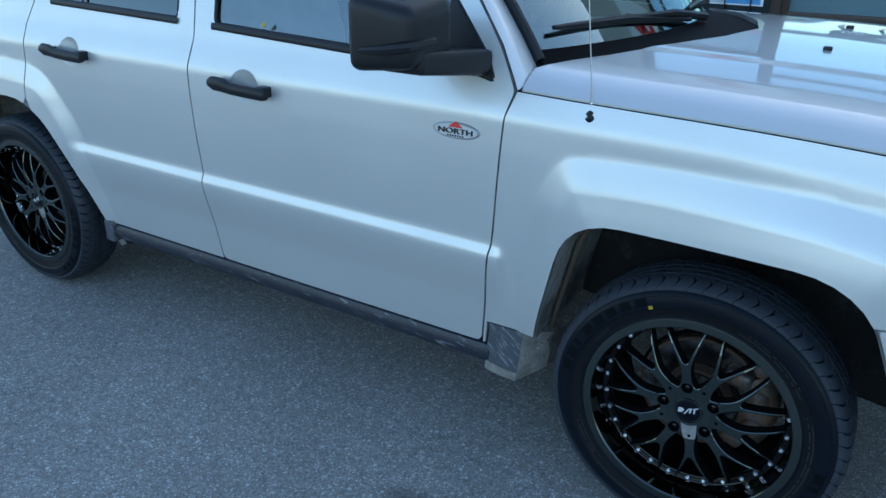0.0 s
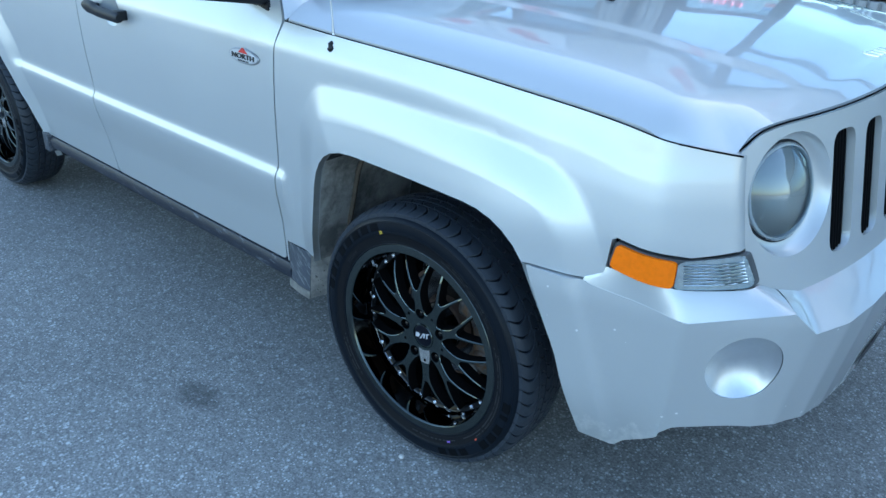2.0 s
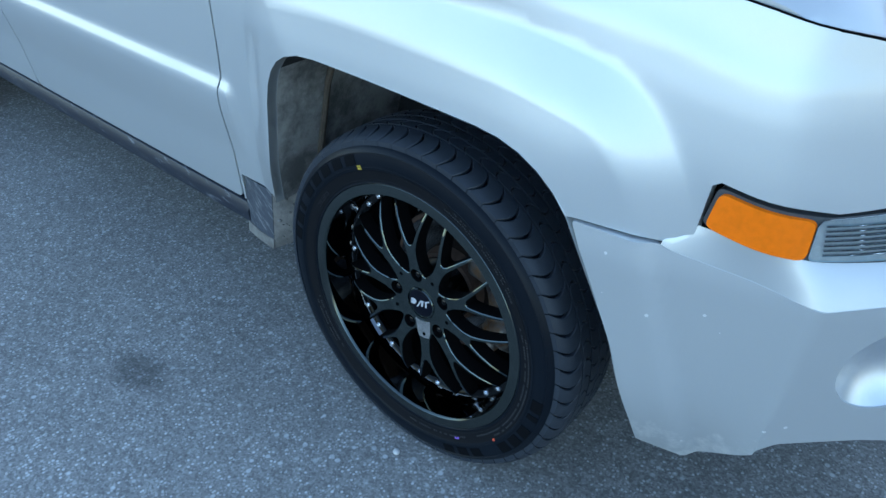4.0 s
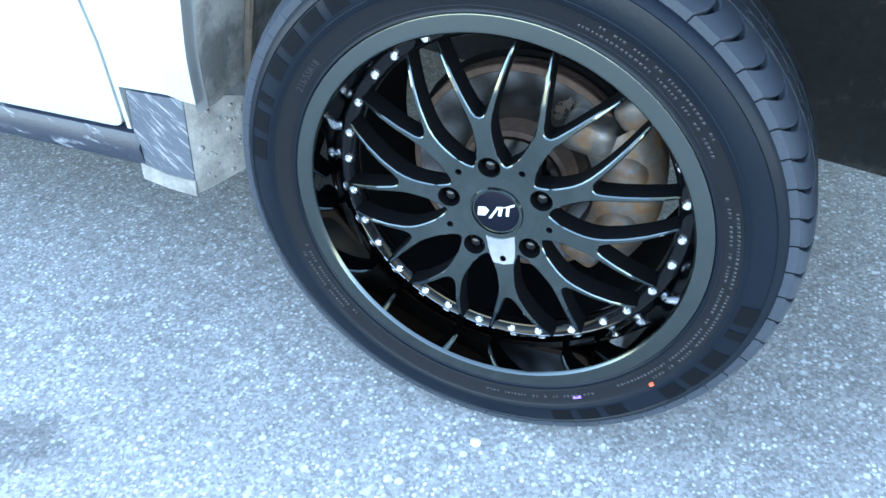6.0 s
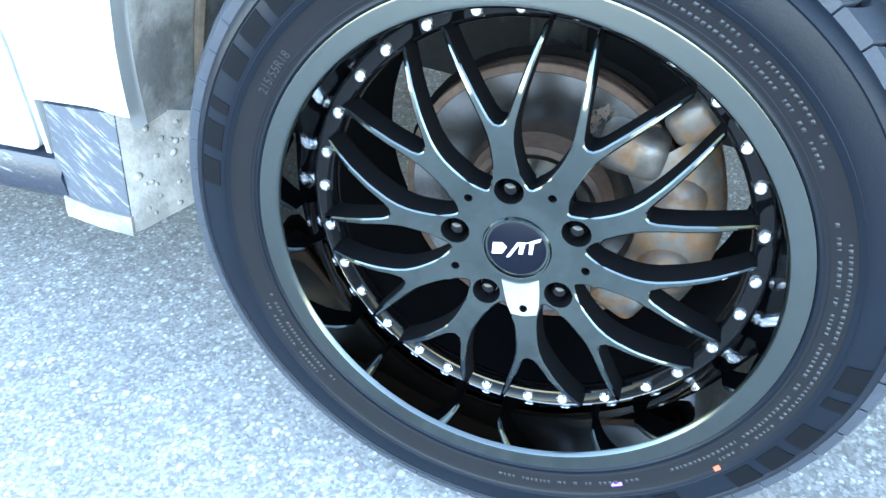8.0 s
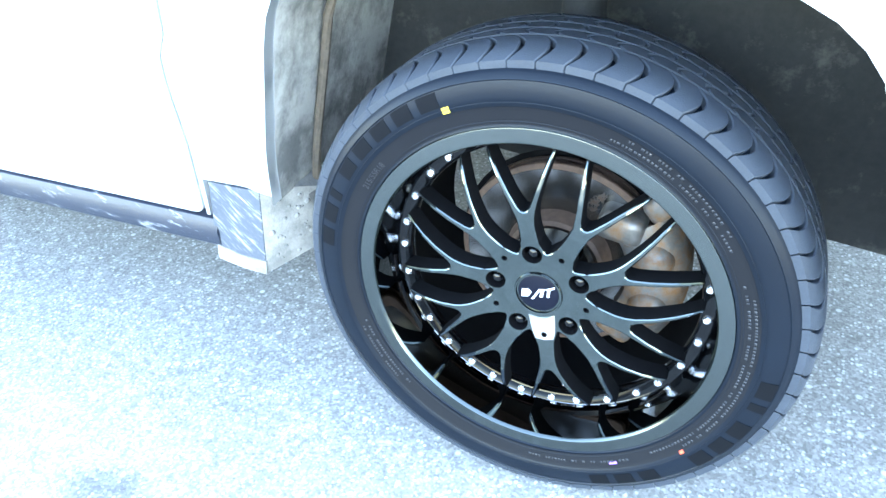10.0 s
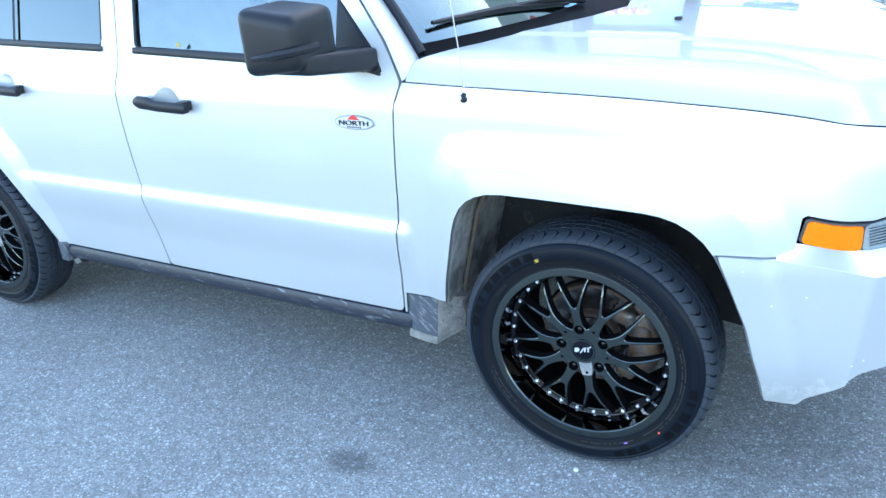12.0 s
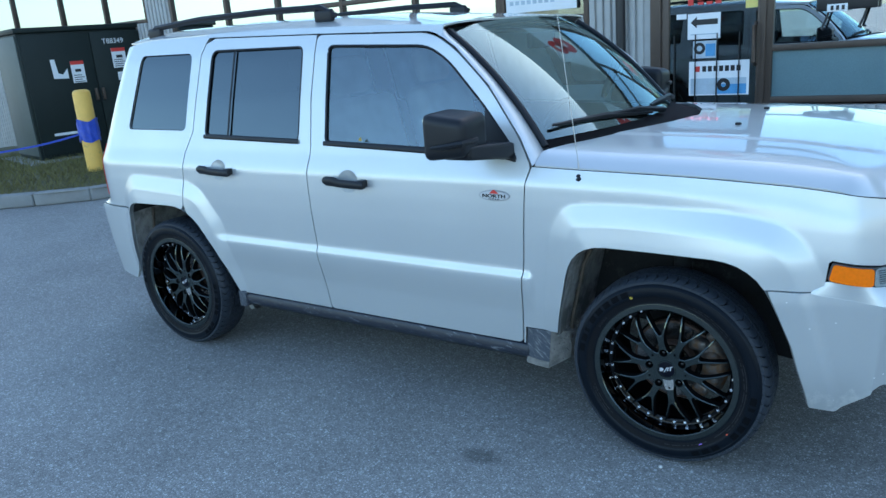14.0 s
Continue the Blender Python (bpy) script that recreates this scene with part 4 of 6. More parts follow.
# corner lamps
amber = panel(rounded([(0.491, 0.737), (0.586, 0.7200), (0.592, 0.7735), (0.501, 0.788)], 0.010), on_side(0.004), (), 0.01)
clear = panel(rounded([(0.588, 0.7205), (0.724, 0.724), (0.699, 0.786), (0.594, 0.774)], 0.008), on_side(0.004), (), 0.01)
ribs = [side_tube([(0.600, z), (0.700 + 0.2 * (0.755 - z), z + 0.006)], 0.0019, 0.0015, False) for z in np.linspace(0.729, 0.768, 7)]
for side in (0, 1):
    f = (lambda v: v) if not side else mirrored
    cl = part("corner_lamp", f(panel(rounded([(0.4855, 0.7355), (0.60, 0.7165), (0.729, 0.720), (0.702, 0.7890), (0.60, 0.7765), (0.4965, 0.7920)], 0.010), on_side(-0.003), (), 0.015)), LAMPCASE, suv, "amber and clear corner lamp")
    part("amber_lens", f(amber), AMBER, cl, "amber plastic lens")
    part("lamp_reflector", f(panel(rounded([(0.588, 0.7205), (0.724, 0.724), (0.699, 0.786), (0.594, 0.774)], 0.008), on_side(-0.0005), (), 0.02)), REFLECT, cl)
    part("clear_lens", f(clear), LENS, cl, "clear ribbed lens")
    for rb in ribs:
        part("lens_rib", f(rb), CHROME, cl)

# glass and seals
for name, win, mat, lab in (("front_window", FWIN, PANE, "front side window with pale reflections"), ("rear_window", RWIN, PANE_TINT, "dark tinted rear side window"), ("quarter_window", QWIN, PANE_TINT, "dark tinted quarter window")):
    vf = panel(win, on_side(-0.010), (), 0.04, rim=False)
    seal = side_tube(win, 0.006 if name != "quarter_window" else 0.003, -0.004)
    for f in ((lambda v: v), mirrored):
        g = part(name, f(vf), mat, suv, lab)
        part("seal", f(seal), TRIM, g, "black rubber window seal")
for ln in ([(-1.505, 1.108), (-0.60, 1.072)], [(-2.305, 1.130), (-1.655, 1.112)]):
    q = np.array(resample(ln, 0.03, False))
    s = strip_between(place_side(q[:, 0], q[:, 1] - 0.008, 0.003), place_side(q[:, 0], q[:, 1] + 0.012, 0.005), 3, 0.003, (0, -1, 0))
    part("waist_seal", s, TRIM, suv, "black waist seal"); part("waist_seal", mirrored(s), TRIM, suv)
bar = join(*[strip_between(place_side(np.full(12, -2.138), np.linspace(1.135, 1.523, 12), 0.000), place_side(np.full(12, -2.124), np.linspace(1.135, 1.523, 12), 0.000), 2, 0.004, (0, -1, 0))])
part("window_bar", bar, TRIM, suv); part("window_bar", mirrored(bar), TRIM, suv)
sail = panel(rounded([(-0.700, 1.086), (-0.550, 1.056), (-0.578, 1.112), (-0.700, 1.247)], 0.006), on_side(0.003), (), 0.02)
part("mirror_sail", sail, TRIM, suv); part("mirror_sail", mirrored(sail), TRIM, suv)


# door handles: a black pull over a silver cup
def handle(xc, zc):
    top = dome((xc, zc - 0.002), lambda u, z, d: place_side(u, z, d), 0.0565, -0.014, 0.0005, 32, 8, 0.86)
    L = 0.112
    us = np.linspace(xc - L, xc + L, 17)
    prof = 0.016 + 0.004 * np.sin(np.linspace(0.25, math.pi - 0.25, 17))
    zmid = zc - 0.004 * (us - xc) / L - 0.006 + 0.005 * smooth(-us, -xc + 0.03, -xc + 0.05)
    hgt = 0.0175 + 0.0035 * smooth(-us, -xc + 0.03, -xc + 0.05); hgt[0] = hgt[-1] = 0.013
    p = place_side(us, zmid, 0.0)
    vs, fs = [], []
    for i in range(17):
        o = prof[i] + 0.012
        for a in range(10):
            c = 2 * math.pi * a / 10
            vs.append((p[i][0], p[i][1] - o + 0.012 * math.cos(c), p[i][2] + hgt[i] * math.sin(c)))
    for i in range(16):
        for a in range(10):
            fs.append((i * 10 + a, (i + 1) * 10 + a, (i + 1) * 10 + (a + 1) % 10, i * 10 + (a + 1) % 10))
    fs.append(tuple(range(10))); fs.append(tuple(reversed([160 + a for a in range(10)])))
    legs = join(*[box(x - 0.018, x + 0.018, float(place_side(np.array([x]), np.array([zc]))[0][1]) - 0.03, float(place_side(np.array([x]), np.array([zc]))[0][1]) + 0.004, zc - 0.020, zc + 0.010, 0.004) for x in (xc - 0.088, xc + 0.088)])
    return top, join((vs, fs), legs)


for xc, zc in HANDLES:
    top, pull = handle(xc, zc)
    for f in ((lambda v: v), mirrored):
        h = part("door_handle", f(pull), TRIM, suv, "black plastic door handle")
        part("handle_cup", f(top), SILVER, h, "round silver finger cup")


# mirror
def wing_mirror():
    bm = bmesh.new()
    bmesh.ops.create_cube(bm, size=1)
    x0, x1, y0, y1, z0, z1 = -0.765, -0.600, -0.285, -0.105, 1.098, 1.268
    for v in bm.verts:
        fx, fy, fz = v.co.x + 0.5, v.co.y + 0.5, v.co.z + 0.5
        x = x0 + fx * (x1 - x0); y = y0 + fy * (y1 - y0); z = z0 + fz * (z1 - z0)
        if fx > 0.5:
            z = 1.115 + fz * 0.140 - (0.015 if fy < 0.5 and fz > 0.5 else 0); y = y * 0.96
        v.co = (x, y, z)
    bmesh.ops.bevel(bm, geom=bm.edges[:], offset=0.034, segments=4, affect='EDGES', profile=0.6)
    body = [tuple(v.co) for v in bm.verts], [tuple(v.index for v in f.verts) for f in bm.faces]
    bm.free()
    bm = bmesh.new()
    bmesh.ops.create_cube(bm, size=1)
    for v in bm.verts:
        far_, hi, front = v.co.y < 0, v.co.z > 0, v.co.x > 0
        v.co = ((-0.600 if front else -0.715) if far_ else (-0.560 if front else -0.672), -0.235 if far_ else 0.012, (1.150 if hi else 1.100) if far_ else (1.128 if hi else 1.066))
    bmesh.ops.bevel(bm, geom=bm.edges[:], offset=0.014, segments=3, affect='EDGES', profile=0.6)
    arm = [tuple(v.co) for v in bm.verts], [tuple(v.index for v in f.verts) for f in bm.faces]
    bm.free()
    groove = tube([(-0.742, -0.291, 1.165), (-0.70, -0.293, 1.168), (-0.612, -0.276, 1.180), (-0.592, -0.20, 1.182)], 0.006, 6)
    shelf_ = tube([(-0.72, -0.290, 1.150), (-0.66, -0.294, 1.156), (-0.605, -0.275, 1.166), (-0.590, -0.20, 1.168)], [0.006, 0.012, 0.012, 0.010], 8)
    pane = box(-0.769, -0.764, -0.262, -0.128, 1.122, 1.246, 0.002)
    return body, arm, join(shelf_), pane


body, arm, shelf_, pane = wing_mirror()
for f in ((lambda v: v), mirrored):
    mm = part("wing_mirror", f(body), TRIM, suv, "black plastic door mirror with moulded ribs", 50)
    part("arm", f(arm), TRIM, mm)
    part("rib", f(shelf_), TRIM, mm)
    part("mirror_pane", f(pane), CHROME, mm, "mirror glass")

# sill, guard, wheel housings
us = np.linspace(-2.215, -0.545, 40)
rings = []
for u in us:
    b = float(side_base(0.31))
    rings.append([(u, b + 0.012, 0.336), (u, b - 0.006, 0.330), (u, b - 0.016, 0.312), (u, b - 0.012, 0.285), (u, b + 0.010, 0.266), (u, b + 0.05, 0.262), (u, b + 0.09, 0.30)])
vs = [p for r in rings for p in r]
fs = [(i * 7 + k, i * 7 + k + 1, (i + 1) * 7 + k + 1, (i + 1) * 7 + k) for i in range(39) for k in range(6)] + [tuple(reversed(range(7))), tuple(39 * 7 + k for k in range(7))]
part("sill_moulding", (vs, fs), SILL, suv, "scuffed dark plastic sill moulding"); part("sill_moulding", mirrored((vs, fs)), SILL, suv)
clip = box(-2.215, -2.165, 0.0, 0.06, 0.262, 0.345, 0.006)
part("sill_end", clip, GUARD, suv); part("sill_end", mirrored(clip), GUARD, suv)


def block_of(pts, lo, hi, lean=0.014):
    n = len(pts)
    vs = [(x, y, z) for (x, y), z in zip(pts, lo)] + [(x + lean, y, z) for (x, y), z in zip(pts, hi)]
    fs = [(i, (i + 1) % n, n + (i + 1) % n, n + i) for i in range(n)] + [tuple(reversed(range(n))), tuple(n + i for i in range(n))]
    return vs, fs


g = block_of([(-0.558, 0.012), (-0.505, 0.006), (-0.458, 0.006), (-0.458, 0.07), (-0.558, 0.07)], [0.262, 0.259, 0.256, 0.256, 0.262], [0.404, 0.406, 0.408, 0.408, 0.404])
g2 = block_of([(-0.457, 0.007), (-0.449, 0.014), (-0.402, 0.085), (-0.402, 0.13), (-0.457, 0.13)], [0.256, 0.257, 0.276, 0.276, 0.257], [0.410, 0.412, 0.388, 0.388, 0.410])
g3 = block_of([(-0.555, 0.0095), (-0.505, 0.0035), (-0.4565, 0.0035), (-0.4565, 0.06), (-0.553, 0.06)], [0.258, 0.255, 0.252, 0.252, 0.258], [0.286, 0.280, 0.278, 0.278, 0.286], 0.003)
rc = np.random.RandomState(5)
clods = []
for k in range(26):
    s_, h_ = rc.uniform(0.05, 0.95), rc.uniform(0.0, 1.0)
    if k == 0:
        s_, h_ = 0.93, 0.90
    c = Vector((-0.449 + 0.047 * s_ + 0.012 * h_, 0.014 + 0.071 * s_ - 0.001, 0.268 + 0.018 * s_ + (0.13 - 0.04 * s_) * h_))
    r_ = (0.009 if k == 0 else rc.uniform(0.0025, 0.0050))
    bm = bmesh.new(); bmesh.ops.create_icosphere(bm, subdivisions=2, radius=r_)
    for v in bm.verts:
        v.co *= 1 + 0.45 * noise.noise(v.co * 190 + Vector((k, 3, 0)))
    clods.append(([tuple(v.co + c) for v in bm.verts], [tuple(v.index for v in q_.verts) for q_ in bm.faces])); bm.free()
for f in ((lambda v: v), mirrored):
    sg = part("splash_guard", f(g), GUARD, suv, "scratched dark plastic guard behind the front wheel", 20)
    part("guard_cheek", f(g2), FLAP, sg, "mud-caked pale cheek of the guard", 20)
    part("guard_lip", f(g3), FLAP, sg, "pale worn lower lip", 20)
    for c in clods:
        part("mud_clod", f(c), EARTH if c is clods[0] else FLAP, sg, "", 0)
flap = strip_between([(-0.392, 0.06, 0.385), (-0.388, 0.07, 0.34), (-0.395, 0.09, 0.285)], [(-0.375, 0.19, 0.385), (-0.372, 0.19, 0.34), (-0.380, 0.19, 0.285)], 3)
part("mud_flap", flap, FLAP, suv, "mud-caked flap"); part("mud_flap", mirrored(flap), FLAP, suv)


def housing(arch):
    q = np.array(resample(arch, 0.03, False))
    if arch is ARCH_F:
        q = q[~((q[:, 0] < -0.3) & (q[:, 1] < 0.395))]
    c = q.mean(0)
    grow = c + (q - c) * 1.015
    inn = c + (q - c) * 1.035
    a = place_front(q[:, 0], q[:, 1], 0.001)
    lip = place_front(q[:, 0], q[:, 1], -0.022)
    b = np.stack([grow[:, 0], np.full(len(q), 0.06), grow[:, 1]], -1)
    d = np.stack([inn[:, 0], np.full(len(q), 0.36), inn[:, 1]], -1)
    back = panel([tuple(p) for p in inn], lambda x, z: np.stack([x, np.full(len(x), 0.36), z], -1), (), 0.08, rim=False)
    k = next(i for i in range(len(q)) if q[i, 1] > 0.70)
    fold = np.array([0.012 * math.sin(1.9 * i) for i in range(len(q))])
    b[:, 2] += 0.4 * fold * (b[:, 2] > 0.6)
    rear = join(strip_between(b[:k + 1], lip[:k + 1], 2), strip_between(d[:k + 1], b[:k + 1], 5, 0.0))
    rest = join(strip_between(b[k:], lip[k:], 2), strip_between(d[k:], b[k:], 5, 0.0), back)
    rib = tube(np.stack([b[:k + 1, 0] + 0.012, np.full(k + 1, 0.10), b[:k + 1, 2] - 0.004], -1), 0.007, 8)
    return strip_between(lip, a, 2), rear, rest, rib


for arch in (ARCH_F, ARCH_R):
    lip, rear, rest, rib = housing(arch)
    for f in ((lambda v: v), mirrored):
        part("arch_lip", f(lip), SILVER, suv)
        wh_ = part("wheel_housing", f(rest), LINER_DARK, suv, "dark dusty wheel arch liner")
        part("rear_liner", f(rear), LINER, wh_, "mud-caked pale rear liner")
        part("liner_fold", f(rib), EARTH, wh_, "brown muddy fold of the liner")

# roof rack
for y0 in (0.255, 2 * YC - 0.255):
    rr = part("roof_rail", tube([(-2.93, y0, 1.640), (-2.86, y0, 1.672), (-2.5, y0, 1.690), (-2.0, y0, 1.690), (-1.66, y0, 1.680), (-1.57, y0, 1.640)], [0.012, 0.015, 0.016, 0.016, 0.016, 0.012], 8), TRIM, suv, "black roof rail")
    for x0 in (-2.87, -1.64):
        part("rail_foot", box(x0 - 0.055, x0 + 0.055, y0 - 0.016, y0 + 0.016, 1.615, 1.672, 0.020, 4), TRIM, rr)

# antenna, nozzles, emblem, badge
ant = part("antenna", tube([(-0.297, -0.004, 0.998), (-0.299, -0.013, 1.001), (-0.300, -0.016, 1.008), (-0.301, -0.014, 1.016), (-0.302, -0.010, 1.021)], [0.005, 0.0115, 0.0125, 0.0105, 0.006], 14), TRIM, suv, "thin steel antenna on a black base")
part("ferrule", tube([(-0.302, -0.010, 1.019), (-0.3025, -0.0095, 1.024), (-0.303, -0.008, 1.040)], [0.0062, 0.0052, 0.0026], 10), CHROME, ant, "tapered chrome ferrule")
part("mast", tube([(-0.303, -0.008, 1.038), (-0.306, -0.007, 1.07), (-0.372, 0.006, 1.56)], [0.0032, 0.0017, 0.0010], 6), MAST, ant)
for x0, y0 in ((0.085, 0.57), (0.085, 2 * YC - 0.57)):
    zz = float(place_hood(np.array([x0]), np.array([y0]))[0][2])
    part("washer_nozzle", moved(box(-0.012, 0.009, -0.010, 0.010, -0.003, 0.0085, 0.004, 3), pose(x0, y0, zz)), TRIM, suv)
for k, wd in enumerate((0.020, 0.016, 0.016, 0.018)):
    yk = YC - 0.010 + 0.033 * k
    zk = float(place_hood(np.array([0.655]), np.array([yk]))[0][2])
    part("emblem", moved(box(-0.016 if k else -0.024, 0.016, -wd / 2, wd / 2, -0.001, 0.006, 0.003), pose(0.655, yk, zk, 0, 4, 0)), CHROME, suv, "small chrome emblem stroke")


def flat_on_side(vf, xc, zc, out):
    v = np.array(vf[0])
    p = place_side(v[:, 0] + xc, v[:, 2] + zc, out)
    p[:, 1] += v[:, 1]
    return [tuple(a) for a in p], vf[1]


def oval(a, b, n=40):
    return [(a * math.cos(2 * math.pi * i / n), b * math.sin(2 * math.pi * i / n)) for i in range(n)]


NORTH = text("NORTH", 0.0200)
NORTH = join(*[([(x + o, y - abs(o) * 0.05, z + 0.4 * o) for x, y, z in NORTH[0]], NORTH[1]) for o in (-0.0008, 0.0, 0.0008)])
flat = lambda x, z: np.full(len(x), -0.0)
part("badge", flat_on_side(plate(oval(0.066, 0.0205), flat, 0.003, 0.0015, 0.01), -0.634, 0.934, 0.004), MAST, made["front_door"], "oval chrome badge with a red peak")
part("badge_field", flat_on_side(plate(oval(0.061, 0.0165), flat, 0.002, 0.0005, 0.01), -0.634, 0.934, 0.0052), BADGE, made["front_door"])
part("badge_word", flat_on_side(([(1.42 * x, y, 0.92 * z) for x, y, z in NORTH[0]], NORTH[1]), -0.634, 0.9325, 0.0062), BLACK, made["front_door"])
part("badge_peak", flat_on_side(plate([(-0.021, 0.0075), (0.021, 0.0075), (0.002, 0.0215), (-0.002, 0.0215)], flat, 0.002, 0.0005, 0.01), -0.634, 0.9345, 0.0066), RED, made["front_door"])
for k in range(7):
    part("badge_bar", flat_on_side(plate([(-0.002, -0.0022), (0.0022, -0.0022), (0.0022, 0.0022), (-0.002, 0.0022)], flat, 0.001, 0.0003, 0.01), -0.634 - 0.021 + 0.007 * k, 0.9215, 0.0062), BLACK, made["front_door"])

# tail
tail = strip_between(place_side(np.full(20, -3.44), np.linspace(0.40, 1.58, 20)), mirrored((place_side(np.full(20, -3.44), np.linspace(0.40, 1.58, 20)), []))[0], 10, -0.06, (1, 0, 0))
part("tailgate", (tail[0], [tuple(reversed(q)) for q in tail[1]]), SILVER, suv, "silver tailgate")
tl = panel(rounded([(-3.18, 0.80), (-3.43, 0.80), (-3.42, 1.08), (-3.22, 1.08)], 0.02), on_side(0.004), (), 0.03)
for f in ((lambda v: v), mirrored):
    part("tail_lamp", f(tl), RED, suv, "red tail lamp")

# cabin
part("dashboard", box(-0.92, -0.42, 0.14, 2 * YC - 0.14, 0.72, 1.05, 0.06, 4), DASH, suv, "dark grey dashboard")
part("cabin_floor", box(-3.0, -0.5, 0.10, 2 * YC - 0.10, 0.38, 0.42, 0.01), DASH, suv)


def seat(xc, yc, wide):
    cushion = box(xc - 0.25, xc + 0.25, yc - wide, yc + wide, 0.55, 0.72, 0.05, 4)
    back = moved(box(-0.075, 0.075, -wide, wide, 0, 0.62, 0.055, 4), pose(xc - 0.24, yc, 0.66, 0, -14, 0))
    s = part("seat", join(cushion, back), SEAT, suv, "grey cloth seat", 60)
    n = 1 if wide < 0.4 else 2
    for k in range(n):
        y = yc if n == 1 else yc + (k - 0.5) * 0.7
        part("headrest", moved(box(-0.045, 0.045, -0.13, 0.13, 0.64, 0.82, 0.04, 4), pose(xc - 0.24, y, 0.66, 0, -14, 0)), SEAT, s, "", 60)


seat(-1.30, 0.46, 0.25); seat(-1.30, 2 * YC - 0.46, 0.25); seat(-2.25, YC, 0.62)
wh = lathe([(0.175 + 0.014 * math.cos(a), 0.014 * math.sin(a)) for a in np.linspace(0, 2 * math.pi, 9)], 32)
part("steering_wheel", moved(wh, pose(-0.98, 2 * YC - 0.46, 1.0, 0, 0, 90) @ pose(0, 0, 0, 28, 0, 0)), DASH, suv)
part("interior_mirror", box(-0.86, -0.83, YC - 0.12, YC + 0.12, 1.43, 1.50, 0.012, 3), DASH, suv, "dark interior mirror")


# ---- wheels ----
TYRE_Y = 0.036                                    # middle of the tread
TYRE = [(0.244, -0.028), (0.2475, -0.042), (0.253, -0.0485), (0.2545, -0.0502), (0.257, -0.0492), (0.268, -0.0515), (0.280, -0.0540), (0.2815, -0.0558), (0.292, -0.0565), (0.302, -0.0560), (0.3105, -0.0540), (0.3120, -0.0552),
        (0.3190, -0.0510), (0.3205, -0.0485), (0.3260, -0.0430), (0.3315, -0.0350), (0.3350, -0.0280), (0.3362, -0.0220)]
TYRE = TYRE + [(0.3362, TYRE_Y)] + [(r, 2 * TYRE_Y - y) for r, y in reversed(TYRE)]


def sidewall(r):
    return float(np.interp(r, [p[0] for p in TYRE[:18]], [p[1] for p in TYRE[:18]]))


def tread_blocks(n=62):
    """Five rows of blocks parted by thin curved cuts, rounded over at the shoulders."""
    rows = [(-0.0470, -0.004, -0.034, 0.0), (-0.0005, 0.022, 0.030, 0.5), (0.0255, 0.0465, -0.02, 0.2), (0.050, 0.0725, 0.030, 0.6), (0.076, 0.1190, 0.034, 0.1)]
    vs, fs = [], []
    for y0, y1, arc, ph in rows:
        ys = np.linspace(y0, y1, 8)
        wide = abs(arc) > 0.031
        for k in range(n):
            a0 = 2 * math.pi * (k + ph) / n
            base = len(vs)
            for y in ys:
                e = abs(y - TYRE_Y)
                top = float(np.interp(e, [0, 0.035, 0.054, 0.067, 0.076, 0.0825], [0.3470, 0.3468, 0.3448, 0.3412, 0.3365, 0.3310]))
                t = (y - y0) / (y1 - y0)
                gap = (0.02 + 0.13 * math.sin(math.pi * min(1, max(0, 0.10 + 0.85 * (1 - t if y0 > 0 else t)))) if wide else 0.09) * 2 * math.pi / n
                off = arc * 4 * t * (1 - t)
                wid = 2 * math.pi / n - gap
                for da, r in ((0, top - 0.010), (0.0, top - 0.0012), (0.004, top), (wid - 0.004, top), (wid, top - 0.0012), (wid, top - 0.010)):
                    a = a0 + da + off
                    vs.append((r * math.cos(a), y, r * math.sin(a)))
            for i in range(7):
                for j in range(5):
                    p = base + i * 6 + j
                    fs.append((p, p + 6, p + 7, p + 1))
            fs.append(tuple(base + j for j in range(6))); fs.append(tuple(base + 42 + j for j in reversed(range(6))))
    return vs, fs


def polar(r, a):
    return (r * math.cos(a), r * math.sin(a))


def face_y(x, z):
    r = np.hypot(x, z)
    return np.interp(r, [0.0, 0.050, 0.066, 0.082, 0.105, 0.130, 0.155, 0.178, 0.198, 0.214], [-0.0150, -0.0158, -0.0172, -0.0196, -0.0222, -0.0230, -0.0206, -0.0150, -0.0070, 0.0020])


SPOKE_FOOT = 0.080


def spoke_outline():
    """One forked spoke pointing along +z, from its foot at the hub to two tips between the bolts."""
    outer = [(9.0, SPOKE_FOOT), (7.3, 0.090), (6.3, 0.100), (5.8, 0.110), (5.9, 0.120), (6.8, 0.132), (8.2, 0.147), (9.8, 0.165), (11.1, 0.182), (12.1, 0.197), (12.7, 0.2085), (12.4, 0.2120)]
    inner = [(11.7, 0.2085), (10.7, 0.197), (9.3, 0.182), (7.6, 0.165), (5.6, 0.148), (3.6, 0.1345), (1.9, 0.1285), (0.0, 0.1270)]
    half = [(r * math.sin(radians(a)), r * math.cos(radians(a))) for a, r in outer + inner]
    return half + [(-x, z) for x, z in reversed(half[:-1])]


def hub_outline():
    """The hub with the feet of its ten spokes."""
    out = []
    for k in range(10):
        for a, r in ((-18.0, 0.0655), (-16.2, 0.0662), (-13.0, 0.0705), (-10.6, 0.0755), (-9.0, SPOKE_FOOT), (9.0, SPOKE_FOOT), (10.6, 0.0755), (13.0, 0.0705), (16.2, 0.0662)):
            out.append(polar(r, math.pi / 2 + radians(36 * k + a)))
    return out


def turned(vf, a):
    c, s = math.cos(a), math.sin(a)
    return [(x * c - z * s, y, x * s + z * c) for x, y, z in vf[0]], vf[1]


